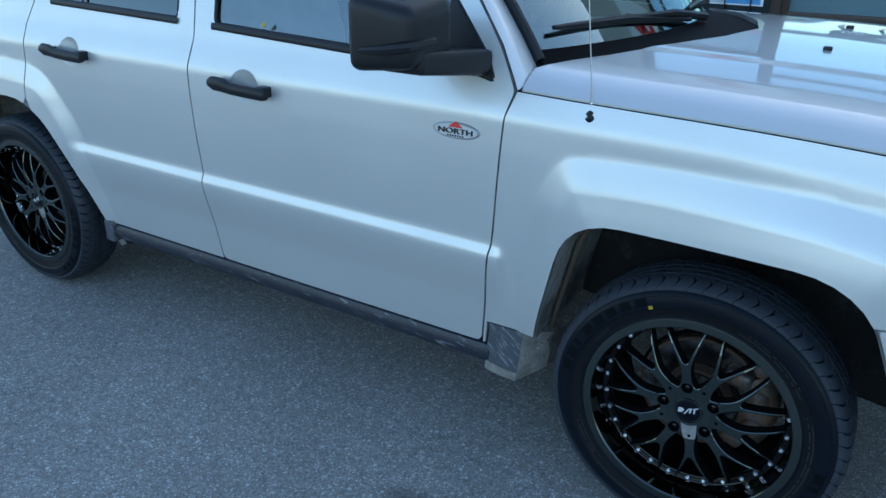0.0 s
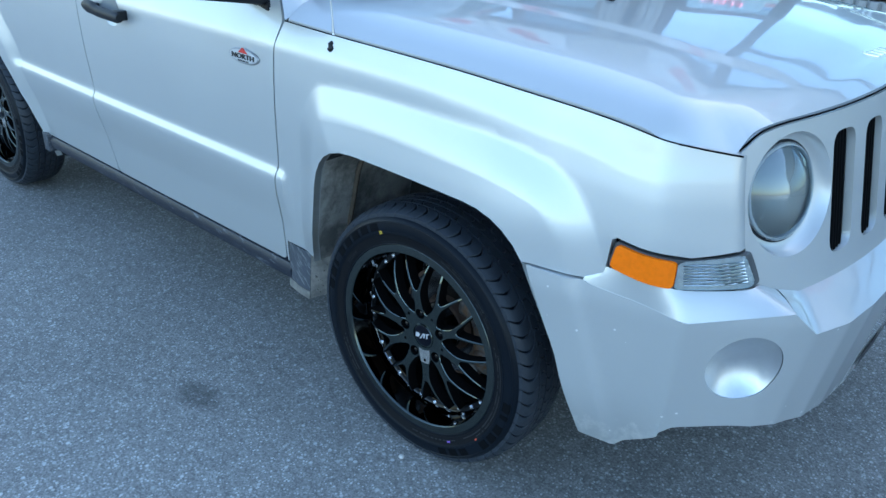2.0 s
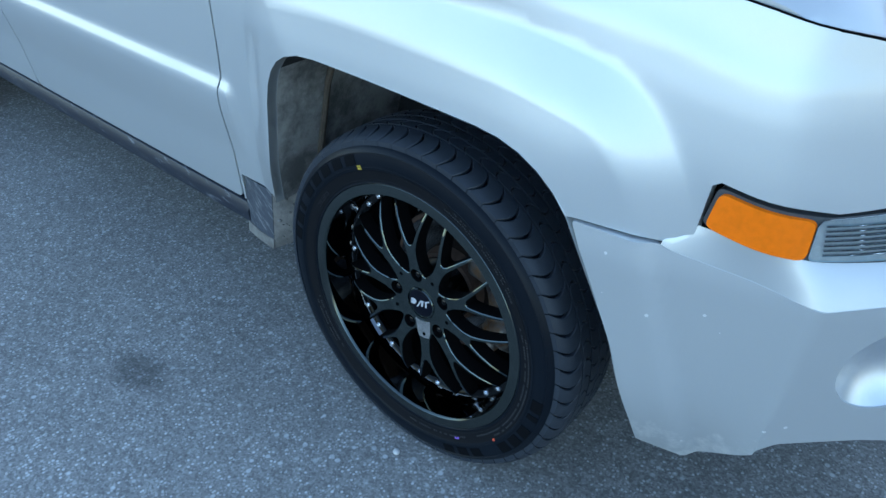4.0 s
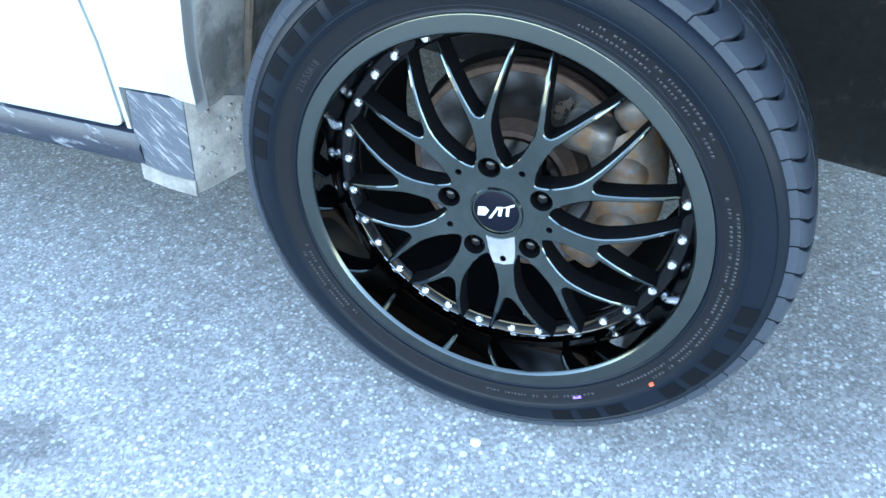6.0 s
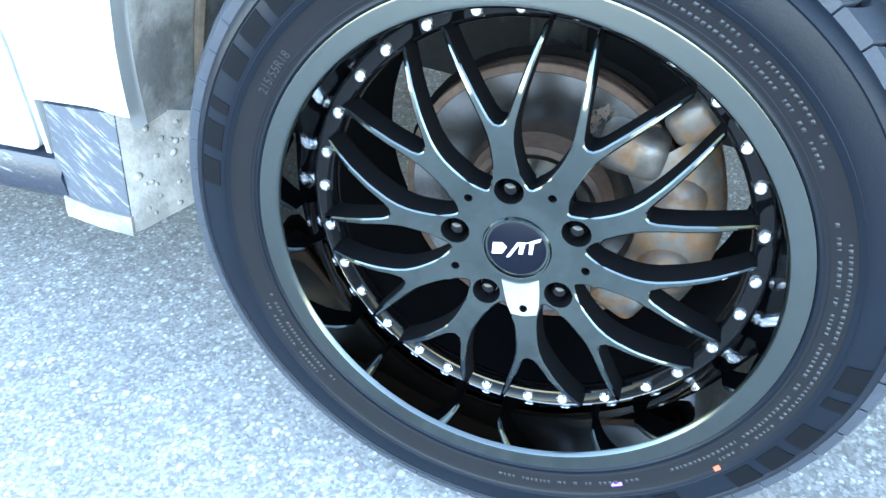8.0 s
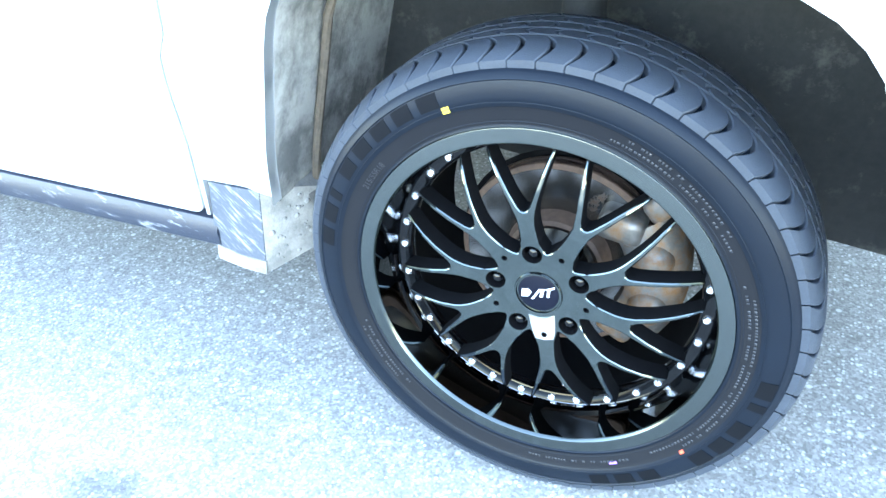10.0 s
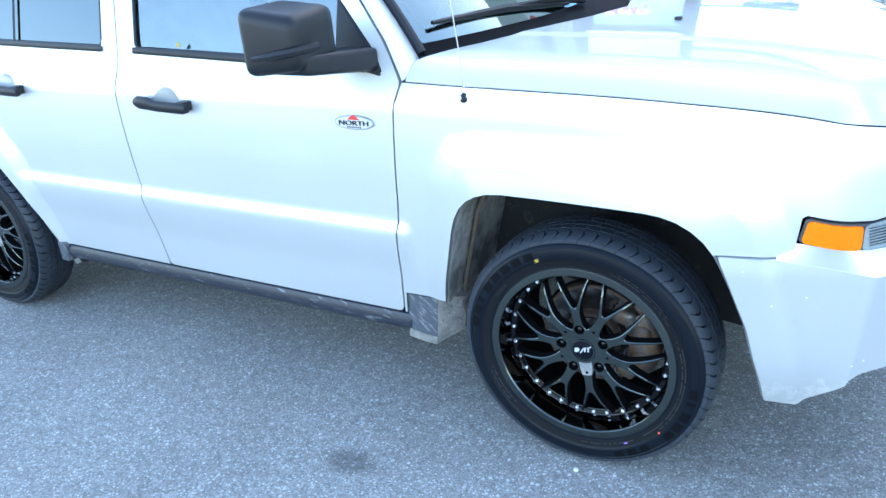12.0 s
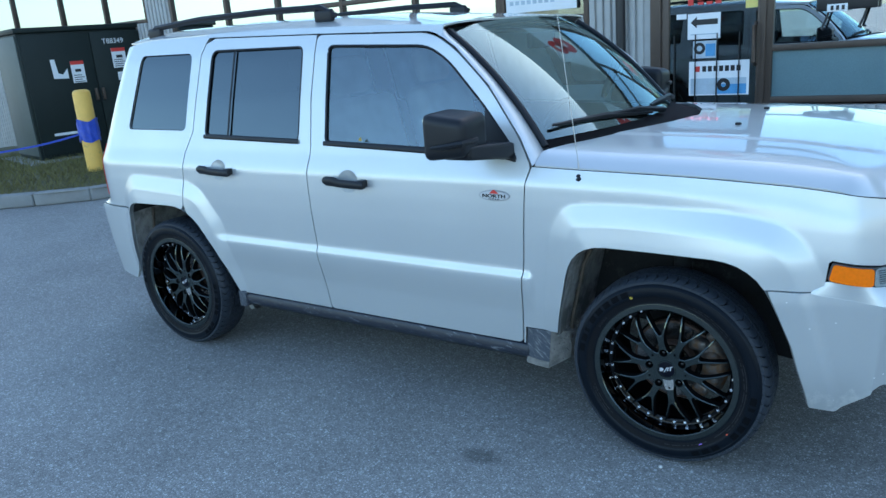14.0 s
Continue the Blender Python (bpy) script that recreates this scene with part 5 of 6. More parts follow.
rim_profile = [(0.2540, -0.030), (0.2545, -0.0440), (0.2535, -0.0478), (0.2520, -0.0493), (0.2512, -0.0495), (0.2500, -0.04955), (0.2360, -0.05045), (0.2348, -0.0505), (0.2338, -0.0502), (0.2322, -0.0485), (0.2310, -0.0455)]
barrel_profile = [(0.2310, -0.0455), (0.2300, -0.030), (0.2290, -0.016), (0.2282, -0.002), (0.2276, 0.0120), (0.2266, 0.0132), (0.2262, 0.0190), (0.2250, 0.0202)]
ring_profile = [(0.2250, 0.0202), (0.2238, 0.0192), (0.2225, 0.0200), (0.2105, 0.0206), (0.2090, 0.0196), (0.2072, 0.0204), (0.2060, 0.0225), (0.2060, 0.034)]
inner_profile = [(0.2060, 0.034), (0.2120, 0.060), (0.2160, 0.095), (0.2180, 0.150), (0.2190, 0.215), (0.2300, 0.222)]
def welded(vf):
    """The same with doubled points joined."""
    bm = bmesh.new()
    vs = [bm.verts.new(p) for p in vf[0]]
    for q in vf[1]:
        bm.faces.new([vs[i] for i in q])
    bmesh.ops.remove_doubles(bm, verts=bm.verts[:], dist=1e-5)
    bm.verts.index_update()
    out = [tuple(v.co) for v in bm.verts], [tuple(v.index for v in f.verts) for f in bm.faces]
    bm.free()
    return out


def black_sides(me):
    """Sets faces down the castings' sides to plain black; the rest keep dark chrome."""
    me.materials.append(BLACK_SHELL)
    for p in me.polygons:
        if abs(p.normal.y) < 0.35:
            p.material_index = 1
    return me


M_RIM = mesh("wheel", lathe([(r, y) for r, y in reversed(rim_profile)], 128), LIP, 30)
M_BARREL = mesh("barrel", lathe(list(reversed(barrel_profile)), 128), BARREL, 50)
M_RING = mesh("inner_ring", lathe(list(reversed(ring_profile)), 128), GLOSS, 30)
M_INNER = mesh("inner_barrel", lathe(list(reversed(inner_profile)), 96), BLACK_SHELL, 50)
M_TYRE = mesh("tyre", lathe(list(reversed(TYRE)), 160), RUBBER, 50)
M_TREAD = mesh("tread", tread_blocks(), TREAD, 30)
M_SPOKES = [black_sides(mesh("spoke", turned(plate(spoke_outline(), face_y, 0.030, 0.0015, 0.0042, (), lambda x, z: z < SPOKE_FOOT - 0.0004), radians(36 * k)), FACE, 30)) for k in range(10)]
LUG = [radians(90 + 72 * k) for k in range(5)]
holes = [[(polar(0.0612, a)[0] + 0.0140 * math.cos(t), polar(0.0612, a)[1] + 0.0140 * math.sin(t)) for t in np.linspace(0, 2 * math.pi, 21)[:-1]] for a in LUG] + \
        [[(polar(0.0672, a + radians(36))[0] + 0.0042 * math.cos(t), polar(0.0672, a + radians(36))[1] + 0.0042 * math.sin(t)) for t in np.linspace(0, 2 * math.pi, 11)[:-1]] for a in LUG]
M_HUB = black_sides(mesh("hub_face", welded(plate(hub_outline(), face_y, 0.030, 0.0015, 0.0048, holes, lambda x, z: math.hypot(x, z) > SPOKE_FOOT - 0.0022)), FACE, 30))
M_HUBBACK = mesh("hub_back", lathe([(0.0, 0.008), (0.066, 0.008), (0.066, 0.06)], 40), GLOSS)
M_CAP = mesh("center_cap", lathe([(r, y - 0.0135) for r, y in [(0.0, -0.0035), (0.026, -0.003), (0.0285, -0.002), (0.0300, 0.0), (0.0310, -0.0035), (0.0325, -0.0040), (0.0335, -0.002), (0.0340, 0.004)]], 48), CAPMAT, 30)
M_CAPRING = mesh("cap_ring", lathe([(0.0305, -0.0160), (0.0312, -0.0182), (0.0326, -0.0185), (0.0338, -0.016)], 48), FACE, 40)
nut = join(lathe([(0.0, -0.0050), (0.0035, -0.0046), (0.0062, -0.0030), (0.0076, 0.0)], 12), lathe([(0.0076, 0.0), (0.0090, 0.0015), (0.0092, 0.016)], 6), lathe([(0.0092, 0.006), (0.0118, 0.010), (0.0122, 0.020)], 20))
M_NUTS = [mesh("lug_nut", moved(nut, pose(polar(0.0612, a)[0], -0.010, polar(0.0612, a)[1])), GLOSS, 30) for a in LUG]
bolt = join(lathe([(0.0, -0.0028), (0.0018, -0.0030), (0.0022, -0.0046), (0.0042, -0.0044), (0.0056, -0.0028), (0.0058, 0.002)], 12))
bolt_at = []
for k in range(10):
    a = radians(90 + 36 * k)
    bolt_at += [a - radians(5.2), a + radians(5.2), a + radians(18)]
M_BOLTS = [mesh("bolt", moved(bolt, pose(polar(0.2158, a)[0], 0.0205, polar(0.2158, a)[1])), BOLT, 35) for a in bolt_at]
emblem = join(plate([(-0.0170, -0.0035), (-0.0100, -0.0035), (-0.0060, 0.0015), (-0.0085, 0.0050), (-0.0150, 0.0050)], flat, 0.001, 0.0003, 0.004), plate([(-0.0075, -0.0060), (-0.0050, -0.0060), (0.0040, 0.0055), (0.0015, 0.0055)], flat, 0.001, 0.0003, 0.004),
              plate([(0.0010, -0.0035), (0.0040, -0.0035), (0.0070, 0.0055), (0.0035, 0.0055)], flat, 0.001, 0.0003, 0.004), plate([(0.0055, 0.0045), (0.0175, 0.0085), (0.0165, 0.0060), (0.0125, 0.0050), (0.0105, -0.0035), (0.0080, -0.0035), (0.0095, 0.0050)], flat, 0.001, 0.0003, 0.004))
M_EMBLEM = mesh("cap_emblem", ([(1.45 * x, y - 0.0174, 1.45 * z) for x, y, z in emblem[0]], emblem[1]), EMBLEM)


PATCH = material("bare_polished_patch", (0.80, 0.76, 0.70), 0.16, metal=1.0, var=0.12, scale=60)
_pa = [polar(0.0395, radians(a)) for a in np.linspace(-118, -62, 12)] + [polar(0.052, radians(-70)), polar(0.066, radians(-76)), polar(0.0745, radians(-80)), polar(0.0755, radians(-90)), polar(0.0745, radians(-100)), polar(0.066, radians(-104)), polar(0.052, radians(-110))]
M_PATCH = mesh("polished_patch", panel(_pa, lambda x, z: np.stack([x, face_y(x, z) - 0.0010, z], -1), (holes[5 + 2],), 0.005, inward=(0, 0.0008, 0)), PATCH, 30)


def arc_bar(r0, r1, a0, a1, rise=0.0007, n=4, lean=0.0):
    """A flat raised bar on the sidewall, from angle a0 to a1 (degrees)."""
    vs, fs = [], []
    for k in range(n + 1):
        for r, o in ((r0, 0.0), (r0, -rise), ((r0 + r1) / 2, -rise), (r1, -rise), (r1, 0.0)):
            a = radians(a0 + (a1 - a0) * k / n + lean * (r - r0) / (r1 - r0))
            vs.append((r * math.cos(a), sidewall(r) + o, r * math.sin(a)))
    for k in range(n):
        for j in range(4):
            p = k * 5 + j
            fs.append((p, p + 1, p + 6, p + 5))
    fs.append((4, 3, 2, 1, 0)); fs.append(tuple(n * 5 + j for j in range(5)))
    return vs, fs


LETTER = material("matt_sidewall_letter", (0.0022, 0.0028, 0.0042), 0.75, spec=0.10)
BANDMAT = material("matt_inner_sidewall", (0.0040, 0.0046, 0.0065), 0.62, var=0.2, scale=20, spec=0.18, bump=0.1, fine=500)
PRINT = material("moulded_grey_print", (0.012, 0.013, 0.016), 0.5)
big = [arc_bar(0.2905, 0.3095, 163 - 7.7 * k, 163 - 7.7 * k - (5.4 if k != 2 else 2.4)) for k in range(8)]
big += [arc_bar(0.2905, 0.3110, -15 - 7.2 * k, -15 - 7.2 * k - (5.2 if k != 1 else 2.4)) for k in range(5)] + [arc_bar(0.2905, 0.3095, -60 - 7.4 * k, -60 - 7.4 * k - 5.2) for k in range(3)]
M_BRAND = [mesh("sidewall_bar", b, LETTER, 30) for b in big]
random.seed(4)
small = []
for r0, a_from, a_to in ((0.266, 22, 62), (0.274, 24, 58), (0.266, -58, 12), (0.2735, -48, 8), (0.268, -98, -66), (0.266, 188, 216), (0.2745, 190, 212)):
    a = a_to
    while a > a_from:
        wd = random.uniform(0.4, 0.9)
        small.append(arc_bar(r0, r0 + 0.0032, a, a - wd, 0.0009, 1))
        a -= wd + random.uniform(0.35, 0.5) + (1.4 if random.random() < 0.14 else 0)
M_SMALL = mesh("moulded_print", join(*small), PRINT, 0)
sz = on_arc(text("215/55R18", 0.0115, 0.0003), 0.268, radians(134), 0.0)
M_SIZE = mesh("size_marking", ([(x, y + sidewall(math.hypot(x, z)) - 0.0008, z) for x, y, z in sz[0]], sz[1]), PRINT, 0)
rim_lines = join(*[lathe([(r - 0.0006, sidewall(r - 0.0006) - 0.0002), (r, sidewall(r) - 0.0011), (r + 0.0006, sidewall(r + 0.0006) - 0.0002)], 120) for r in (0.2610, 0.2860)])
M_LINES = mesh("sidewall_line", ([p for p in rim_lines[0]], [tuple(reversed(q)) for q in rim_lines[1]]), RUBBER, 0)
M_BAND = mesh("sidewall_band", lathe(list(reversed([(r, sidewall(r) - 0.0004) for r in np.linspace(0.2578, 0.2805, 8)])), 160), BANDMAT, 60)
M_YEL = mesh("paint_dot", arc_bar(0.2815, 0.2895, 103.6, 101.6, 0.0006), YELLOWDOT)
M_REDM = mesh("ink_mark", arc_bar(0.2790, 0.2830, -48.5, -49.8, 0.0008), MARK_RED)
M_VIO = mesh("ink_mark", arc_bar(0.2700, 0.2740, -70.0, -72.5, 0.0008), MARK_VIOLET)

disc_vf = join(lathe([(0.0, 0.050), (0.060, 0.050), (0.072, 0.056), (0.076, 0.070), (0.078, 0.080)], 48))
M_HAT = mesh("disc_hat", disc_vf, RUST)
M_DISC = mesh("brake_disc", lathe([(0.078, 0.0800), (0.079, 0.0795), (0.139, 0.0795), (0.1395, 0.0800)], 72), DISC, 30)
M_DISCRIM = mesh("disc_edge", join(lathe([(0.1395, 0.0795), (0.1470, 0.0805), (0.1480, 0.082), (0.1480, 0.088)], 72), lathe([(0.1440, 0.088), (0.1440, 0.096)], 72), lathe([(0.1480, 0.096), (0.1480, 0.104), (0.146, 0.106), (0.08, 0.106)], 72)), RUST, 30)


def at_polar(r, deg, y):
    x, z = polar(r, radians(deg))
    return pose(x, y, z)


def caliper():
    c = [lathe([(0.098, 0.080), (0.102, 0.062), (0.116, 0.054), (0.138, 0.053), (0.162, 0.058), (0.178, 0.070), (0.184, 0.090), (0.182, 0.125), (0.130, 0.135)], 16, radians(-30), radians(66))]
    c.append(moved(lathe([(0.0, -0.018), (0.016, -0.016), (0.026, -0.008), (0.031, 0.006), (0.033, 0.035)], 24), at_polar(0.138, 15, 0.060)))
    c.append(moved(lathe([(0.0, -0.018), (0.016, -0.016), (0.026, -0.008), (0.031, 0.006), (0.033, 0.035)], 24), at_polar(0.140, -17, 0.060)))
    c.append(moved(box(-0.034, 0.030, -0.018, 0.05, -0.022, 0.022, 0.014, 4), at_polar(0.120, 42, 0.062) @ pose(0, 0, 0, 0, 10, 0)))
    c.append(moved(box(-0.022, 0.022, -0.006, 0.05, -0.018, 0.018, 0.010, 3), at_polar(0.176, 40, 0.066) @ pose(0, 0, 0, 0, -40, 0)))
    c.append(moved(box(-0.034, 0.022, -0.012, 0.05, -0.020, 0.020, 0.012, 3), at_polar(0.135, -42, 0.066) @ pose(0, 0, 0, 0, 30, 0)))
    return join(*c)


M_CALIPER = mesh("brake_caliper", caliper(), CALIPER, 45)
M_STRUT = mesh("strut", join(tube([(-0.02, 0.22, 0.10), (-0.03, 0.26, 0.36)], 0.032, 12), tube([(0.0, 0.14, 0.02), (-0.02, 0.22, 0.12)], 0.030, 10), tube([(0.0, 0.15, -0.02), (-0.05, 0.34, -0.07)], 0.022, 10), box(-0.05, 0.05, 0.13, 0.22, -0.09, 0.09, 0.02, 3)), LINER_DARK, 50)
M_SHIELD = mesh("dust_shield", lathe([(0.05, 0.112), (0.150, 0.112), (0.156, 0.108)], 40), BLACK_SHELL)


def put_wheel(x, y, spin, far=False):
    """One wheel with its tyre, and the brake behind it."""
    m = Matrix.Translation((x, y, 0.342)) @ (Matrix.Rotation(math.pi, 4, 'Z') if far else Matrix.Identity(4)) @ Matrix.Rotation(-spin, 4, 'Y')
    w = part("wheel", M_RIM, LIP, suv, "gloss black multi-spoke alloy wheel with a polished dark lip and silver bolts")
    w.matrix_basis = m
    for name, data, lab in (("barrel", M_BARREL, ""), ("inner_ring", M_RING, ""), ("inner_barrel", M_INNER, ""), ("tyre", M_TYRE, "black rubber tyre"), ("tread", M_TREAD, ""), ("hub_face", M_HUB, ""), ("hub_back", M_HUBBACK, ""), ("polished_patch", M_PATCH, "bare bright patch of metal"),
                            ("center_cap", M_CAP, "round black centre cap"), ("cap_ring", M_CAPRING, ""), ("cap_emblem", M_EMBLEM, "white emblem strokes"), ("size_marking", M_SIZE, ""), ("sidewall_line", M_LINES, ""), ("sidewall_band", M_BAND, "")):
        part(name, data, None, w, lab)
    tagged(part("moulded_print", M_SMALL, None, w), kind="stuff")
    for group, name in ((M_SPOKES, "spoke"), (M_NUTS, "lug_nut"), (M_BOLTS, "bolt"), (M_BRAND, "sidewall_bar")):
        for d in group:
            part(name, d, None, w)
    if x > -1 and not far:
        part("paint_dot", M_YEL, None, w, "yellow paint dot"); part("ink_mark", M_REDM, None, w, "red ink mark"); part("ink_mark", M_VIO, None, w, "violet ink mark")
    b = part("brake_disc", M_DISC, None, suv, "worn steel brake disc with a rusty edge")
    b.matrix_basis = Matrix.Translation((x, y, 0.342)) @ (Matrix.Rotation(math.pi, 4, 'Z') if far else Matrix.Identity(4))
    for name, data, lab in (("disc_hat", M_HAT, ""), ("disc_edge", M_DISCRIM, "rusty disc edge"), ("brake_caliper", M_CALIPER, "rust-stained cast iron caliper"), ("strut", M_STRUT, ""), ("dust_shield", M_SHIELD, "")):
        part(name, data, None, b, lab)


put_wheel(0.004, 0.010, radians(10))
put_wheel(-2.635, 0.010, radians(22))
put_wheel(0.0, 2 * YC, radians(25), True)
put_wheel(-2.635, 2 * YC, radians(50), True)


# ---- the shop behind ----
WY = 4.8
BRONZE = material("bronze_window_frame", (0.085, 0.062, 0.048), 0.45, metal=0.4, var=0.15)
BLOCK = material("ribbed_concrete_block", (0.42, 0.41, 0.39), 0.9, var=0.15, scale=6, fine=140, bump=0.5)
FASCIA = material("pale_fascia", (0.50, 0.48, 0.44), 0.8)
COATED = glass("coated_window", (0.20, 0.22, 0.22), 8.0)
CLEARPANE = glass("shop_glass", (0.55, 0.60, 0.60), 2.3)
FROST = material("frosted_lower_pane", (0.15, 0.225, 0.245), 0.15, var=0.12, scale=3)
ROOM = material("dim_shop_interior", (0.10, 0.10, 0.10), 0.9, var=0.3, scale=2)
PAPER = material("white_paper", (0.78, 0.79, 0.80), 0.7, var=0.04)
BLUEPRINT = material("blue_poster_print", (0.10, 0.30, 0.55), 0.5, var=0.2, scale=10)
GREYPRINT = material("grey_poster_print", (0.45, 0.52, 0.58), 0.5, var=0.2, scale=12)
NEON = bpy.data.materials.new("red_neon"); NEON.use_nodes = True
NEON.node_tree.nodes["Principled BSDF"].inputs["Emission Color"].default_value = (1.0, 0.10, 0.16, 1)
NEON.node_tree.nodes["Principled BSDF"].inputs["Emission Strength"].default_value = 2.2

shop = thing("wall_shop", "shop front of ribbed concrete block piers with bronze window frames", "building", kind="structure")


def wx(x):
    """Drawing widths scaled out to the plane of the shop front."""
    return 0.807 + (x - 0.807) * (WY + 2.227) / (4.2 + 2.227)


def wz(z):
    return 1.518 + (z - 1.518) * (WY + 2.227) / (4.2 + 2.227)


TOP = 5.2
# piers of ribbed block
def pier(x0, x1, z0, z1):
    ribs = [box(x0 + 0.012 + k * 0.08, min(x0 + 0.070 + k * 0.08, x1), WY - 0.05, WY + 0.02, z0, z1, 0.010, 2) for k in range(max(1, int((x1 - x0) / 0.08)))]
    return join(box(x0, x1, WY - 0.02, WY + 0.2, z0, z1, 0.003), *ribs)


for x0, x1, z0, z1 in ((wx(-8.39), wx(-7.91), 0, 3.1), (wx(-2.07), wx(-1.51), 0, 3.1), (-16, wx(-8.39), 0, wz(1.98)), (wx(-7.91), wx(-2.07), 0, 0.9), (wx(-0.58), 3.0, 0, wz(0.77)), (3.0, 3.6, 0, 3.1), (3.6, 12, 0, 0.7), (-18, -16, 0, 3.1), (12, 14, 0, 3.1)):
    part("pier", pier(x0, x1, z0, z1), BLOCK, shop, "grey ribbed concrete block")
part("fascia", box(-18, 14, WY - 0.12, WY + 0.25, 3.1, TOP, 0.02), FASCIA, shop, "plain pale fascia above the windows")
part("roof_slab", box(-18, 14, WY, WY + 9, TOP - 0.3, TOP, 0.02), FASCIA, shop)
part("back_wall", box(-18, 14, WY + 6, WY + 6.2, 0, TOP - 0.3, 0.01), ROOM, shop)
part("floor_slab", box(-18, 14, WY + 0.02, WY + 6, 0.0, 0.06, 0.01), ROOM, shop)
for x0 in (-18, 13.8):
    part("end_wall", box(x0, x0 + 0.2, WY + 0.2, WY + 6, 0, TOP - 0.3, 0.01), BLOCK, shop)


def window(name, x0, x1, z0, z1, uprights=(), rails=(), pane=COATED, label="bronze-framed shop window", fw=0.055):
    w = part(name, join(box(x0, x1, WY - 0.03, WY + 0.05, z0, z0 + fw, 0.004), box(x0, x1, WY - 0.03, WY + 0.05, z1 - fw, z1, 0.004), box(x0, x0 + fw, WY - 0.032, WY + 0.052, z0, z1, 0.004), box(x1 - fw, x1, WY - 0.032, WY + 0.052, z0, z1, 0.004),
             *[box(u - fw / 2, u + fw / 2, WY - 0.034, WY + 0.054, z0, z1, 0.004) for u in uprights], *[box(x0, x1, WY - 0.028, WY + 0.048, r - fw / 2, r + fw / 2, 0.004) for r in rails]), BRONZE, shop, label)
    xs = [x0] + list(uprights) + [x1]
    zs = [z0] + list(rails) + [z1]
    for a, b in zip(xs, xs[1:]):
        for c, d in zip(zs, zs[1:]):
            p = part("pane", box(a + 0.01, b - 0.01, WY + 0.006, WY + 0.012, c + 0.01, d - 0.01, 0), pane if not callable(pane) else pane(a, c), w)
            p.visible_shadow = False
    return w


window("window_1", -16, wx(-8.39), wz(1.98), 3.1, [wx(-12.9), wx(-11.8), wx(-10.46), wx(-9.35)])
window("window_2", wx(-7.91), wx(-2.97), 0.9, 3.1, [wx(-6.83), wx(-5.95), wx(-4.96), wx(-3.98)], [wz(1.93), 2.6])
window("window_3", wx(-2.97), wx(-2.07), 0.9, 3.1, (), [wz(1.58), 2.4], CLEARPANE)
window("window_4", wx(-0.58), 3.0, wz(0.79), 3.1, [1.5], [wz(1.22), wz(1.63), 2.7], lambda a, c: FROST if c < wz(1.0) else COATED)
window("window_5", 3.6, 12, 0.7, 3.1, [5.2, 6.8, 8.4, 10.0], [1.2, 2.7])

# door
dx0, dx1 = wx(-1.51), wx(-0.58)
door = part("door_1", join(box(dx0, dx0 + 0.10, WY - 0.04, WY + 0.06, 0, 3.1, 0.005), box(dx1 - 0.045, dx1, WY - 0.04, WY + 0.06, 0, 3.1, 0.005), box(dx0, dx1, WY - 0.038, WY + 0.058, 2.10, 2.20, 0.005),
            box(dx0 + 0.10, dx1 - 0.045, WY - 0.02, WY + 0.03, 0.02, 0.25, 0.004), box(dx0 + 0.10, dx0 + 0.17, WY - 0.022, WY + 0.032, 0.02, 2.10, 0.004), box(dx1 - 0.075, dx1 - 0.045, WY - 0.022, WY + 0.032, 0.02, 2.10, 0.004)), BRONZE, shop, "bronze-framed glass shop door with notices")
p = part("pane", box(dx0 + 0.16, dx1 - 0.07, WY + 0.002, WY + 0.008, 0.24, 2.11, 0), CLEARPANE, door); p.visible_shadow = False
p = part("pane", box(dx0 + 0.09, dx1 - 0.04, WY + 0.002, WY + 0.008, 2.19, 3.1, 0), COATED, door); p.visible_shadow = False
part("pull_handle", tube([(dx1 - 0.085, WY - 0.02, wz(1.10)), (dx1 - 0.085, WY - 0.08, wz(1.12)), (dx1 - 0.085, WY - 0.08, wz(1.40)), (dx1 - 0.085, WY - 0.02, wz(1.42))], 0.018, 8), BRONZE, door)
part("push_bar", box(dx0 + 0.17, dx1 - 0.08, WY + 0.04, WY + 0.07, wz(1.36), wz(1.42), 0.008), BRONZE, door)
for k in range(4):
    xx = dx0 + 0.22 + k * (dx1 - dx0 - 0.44) / 3
    part("grille_rod", tube([(xx, WY - 0.016, 0.25), (xx, WY - 0.016, wz(1.36))], 0.006, 6), BLACK, door)
part("drain_pipe", tube([(wx(-1.75), WY - 0.10, 0.0), (wx(-1.75), WY - 0.10, 3.1)], 0.045, 10), BLACK, shop, "dark downpipe")


def sheet(name, label, x0, x1, z0, z1, mat, y=WY - 0.006, cat="notice"):
    return thing(name, label, cat, vf=box(x0, x1, y - 0.002, y, z0, z1, 0.0005, 1), mat=mat)


s = sheet("paper_notice", "white paper notice with a black arrow taped to the door", wx(-1.20), wx(-0.935), wz(1.32), wz(1.525), PAPER)
xa, xb, zm = wx(-1.175), wx(-0.955), wz(1.455)
arrow = plate([(xa, zm), (xa + 0.055, zm - 0.05), (xa + 0.055, zm - 0.024), (xb, zm - 0.024), (xb, zm + 0.024), (xa + 0.055, zm + 0.024), (xa + 0.055, zm + 0.05)], flat, 0.001, 0.0004, 0.05)
part("arrow", ([(x, y + WY - 0.0095, z) for x, y, z in arrow[0]], arrow[1]), BLACK, s)
part("text_bar", box(xa, xb, WY - 0.0095, WY - 0.008, wz(1.355), wz(1.363), 0), GREYPRINT, s)
s = sheet("small_poster", "small blue and grey poster of a tyre", wx(-1.155), wx(-0.965), wz(1.165), wz(1.305), GREYPRINT)
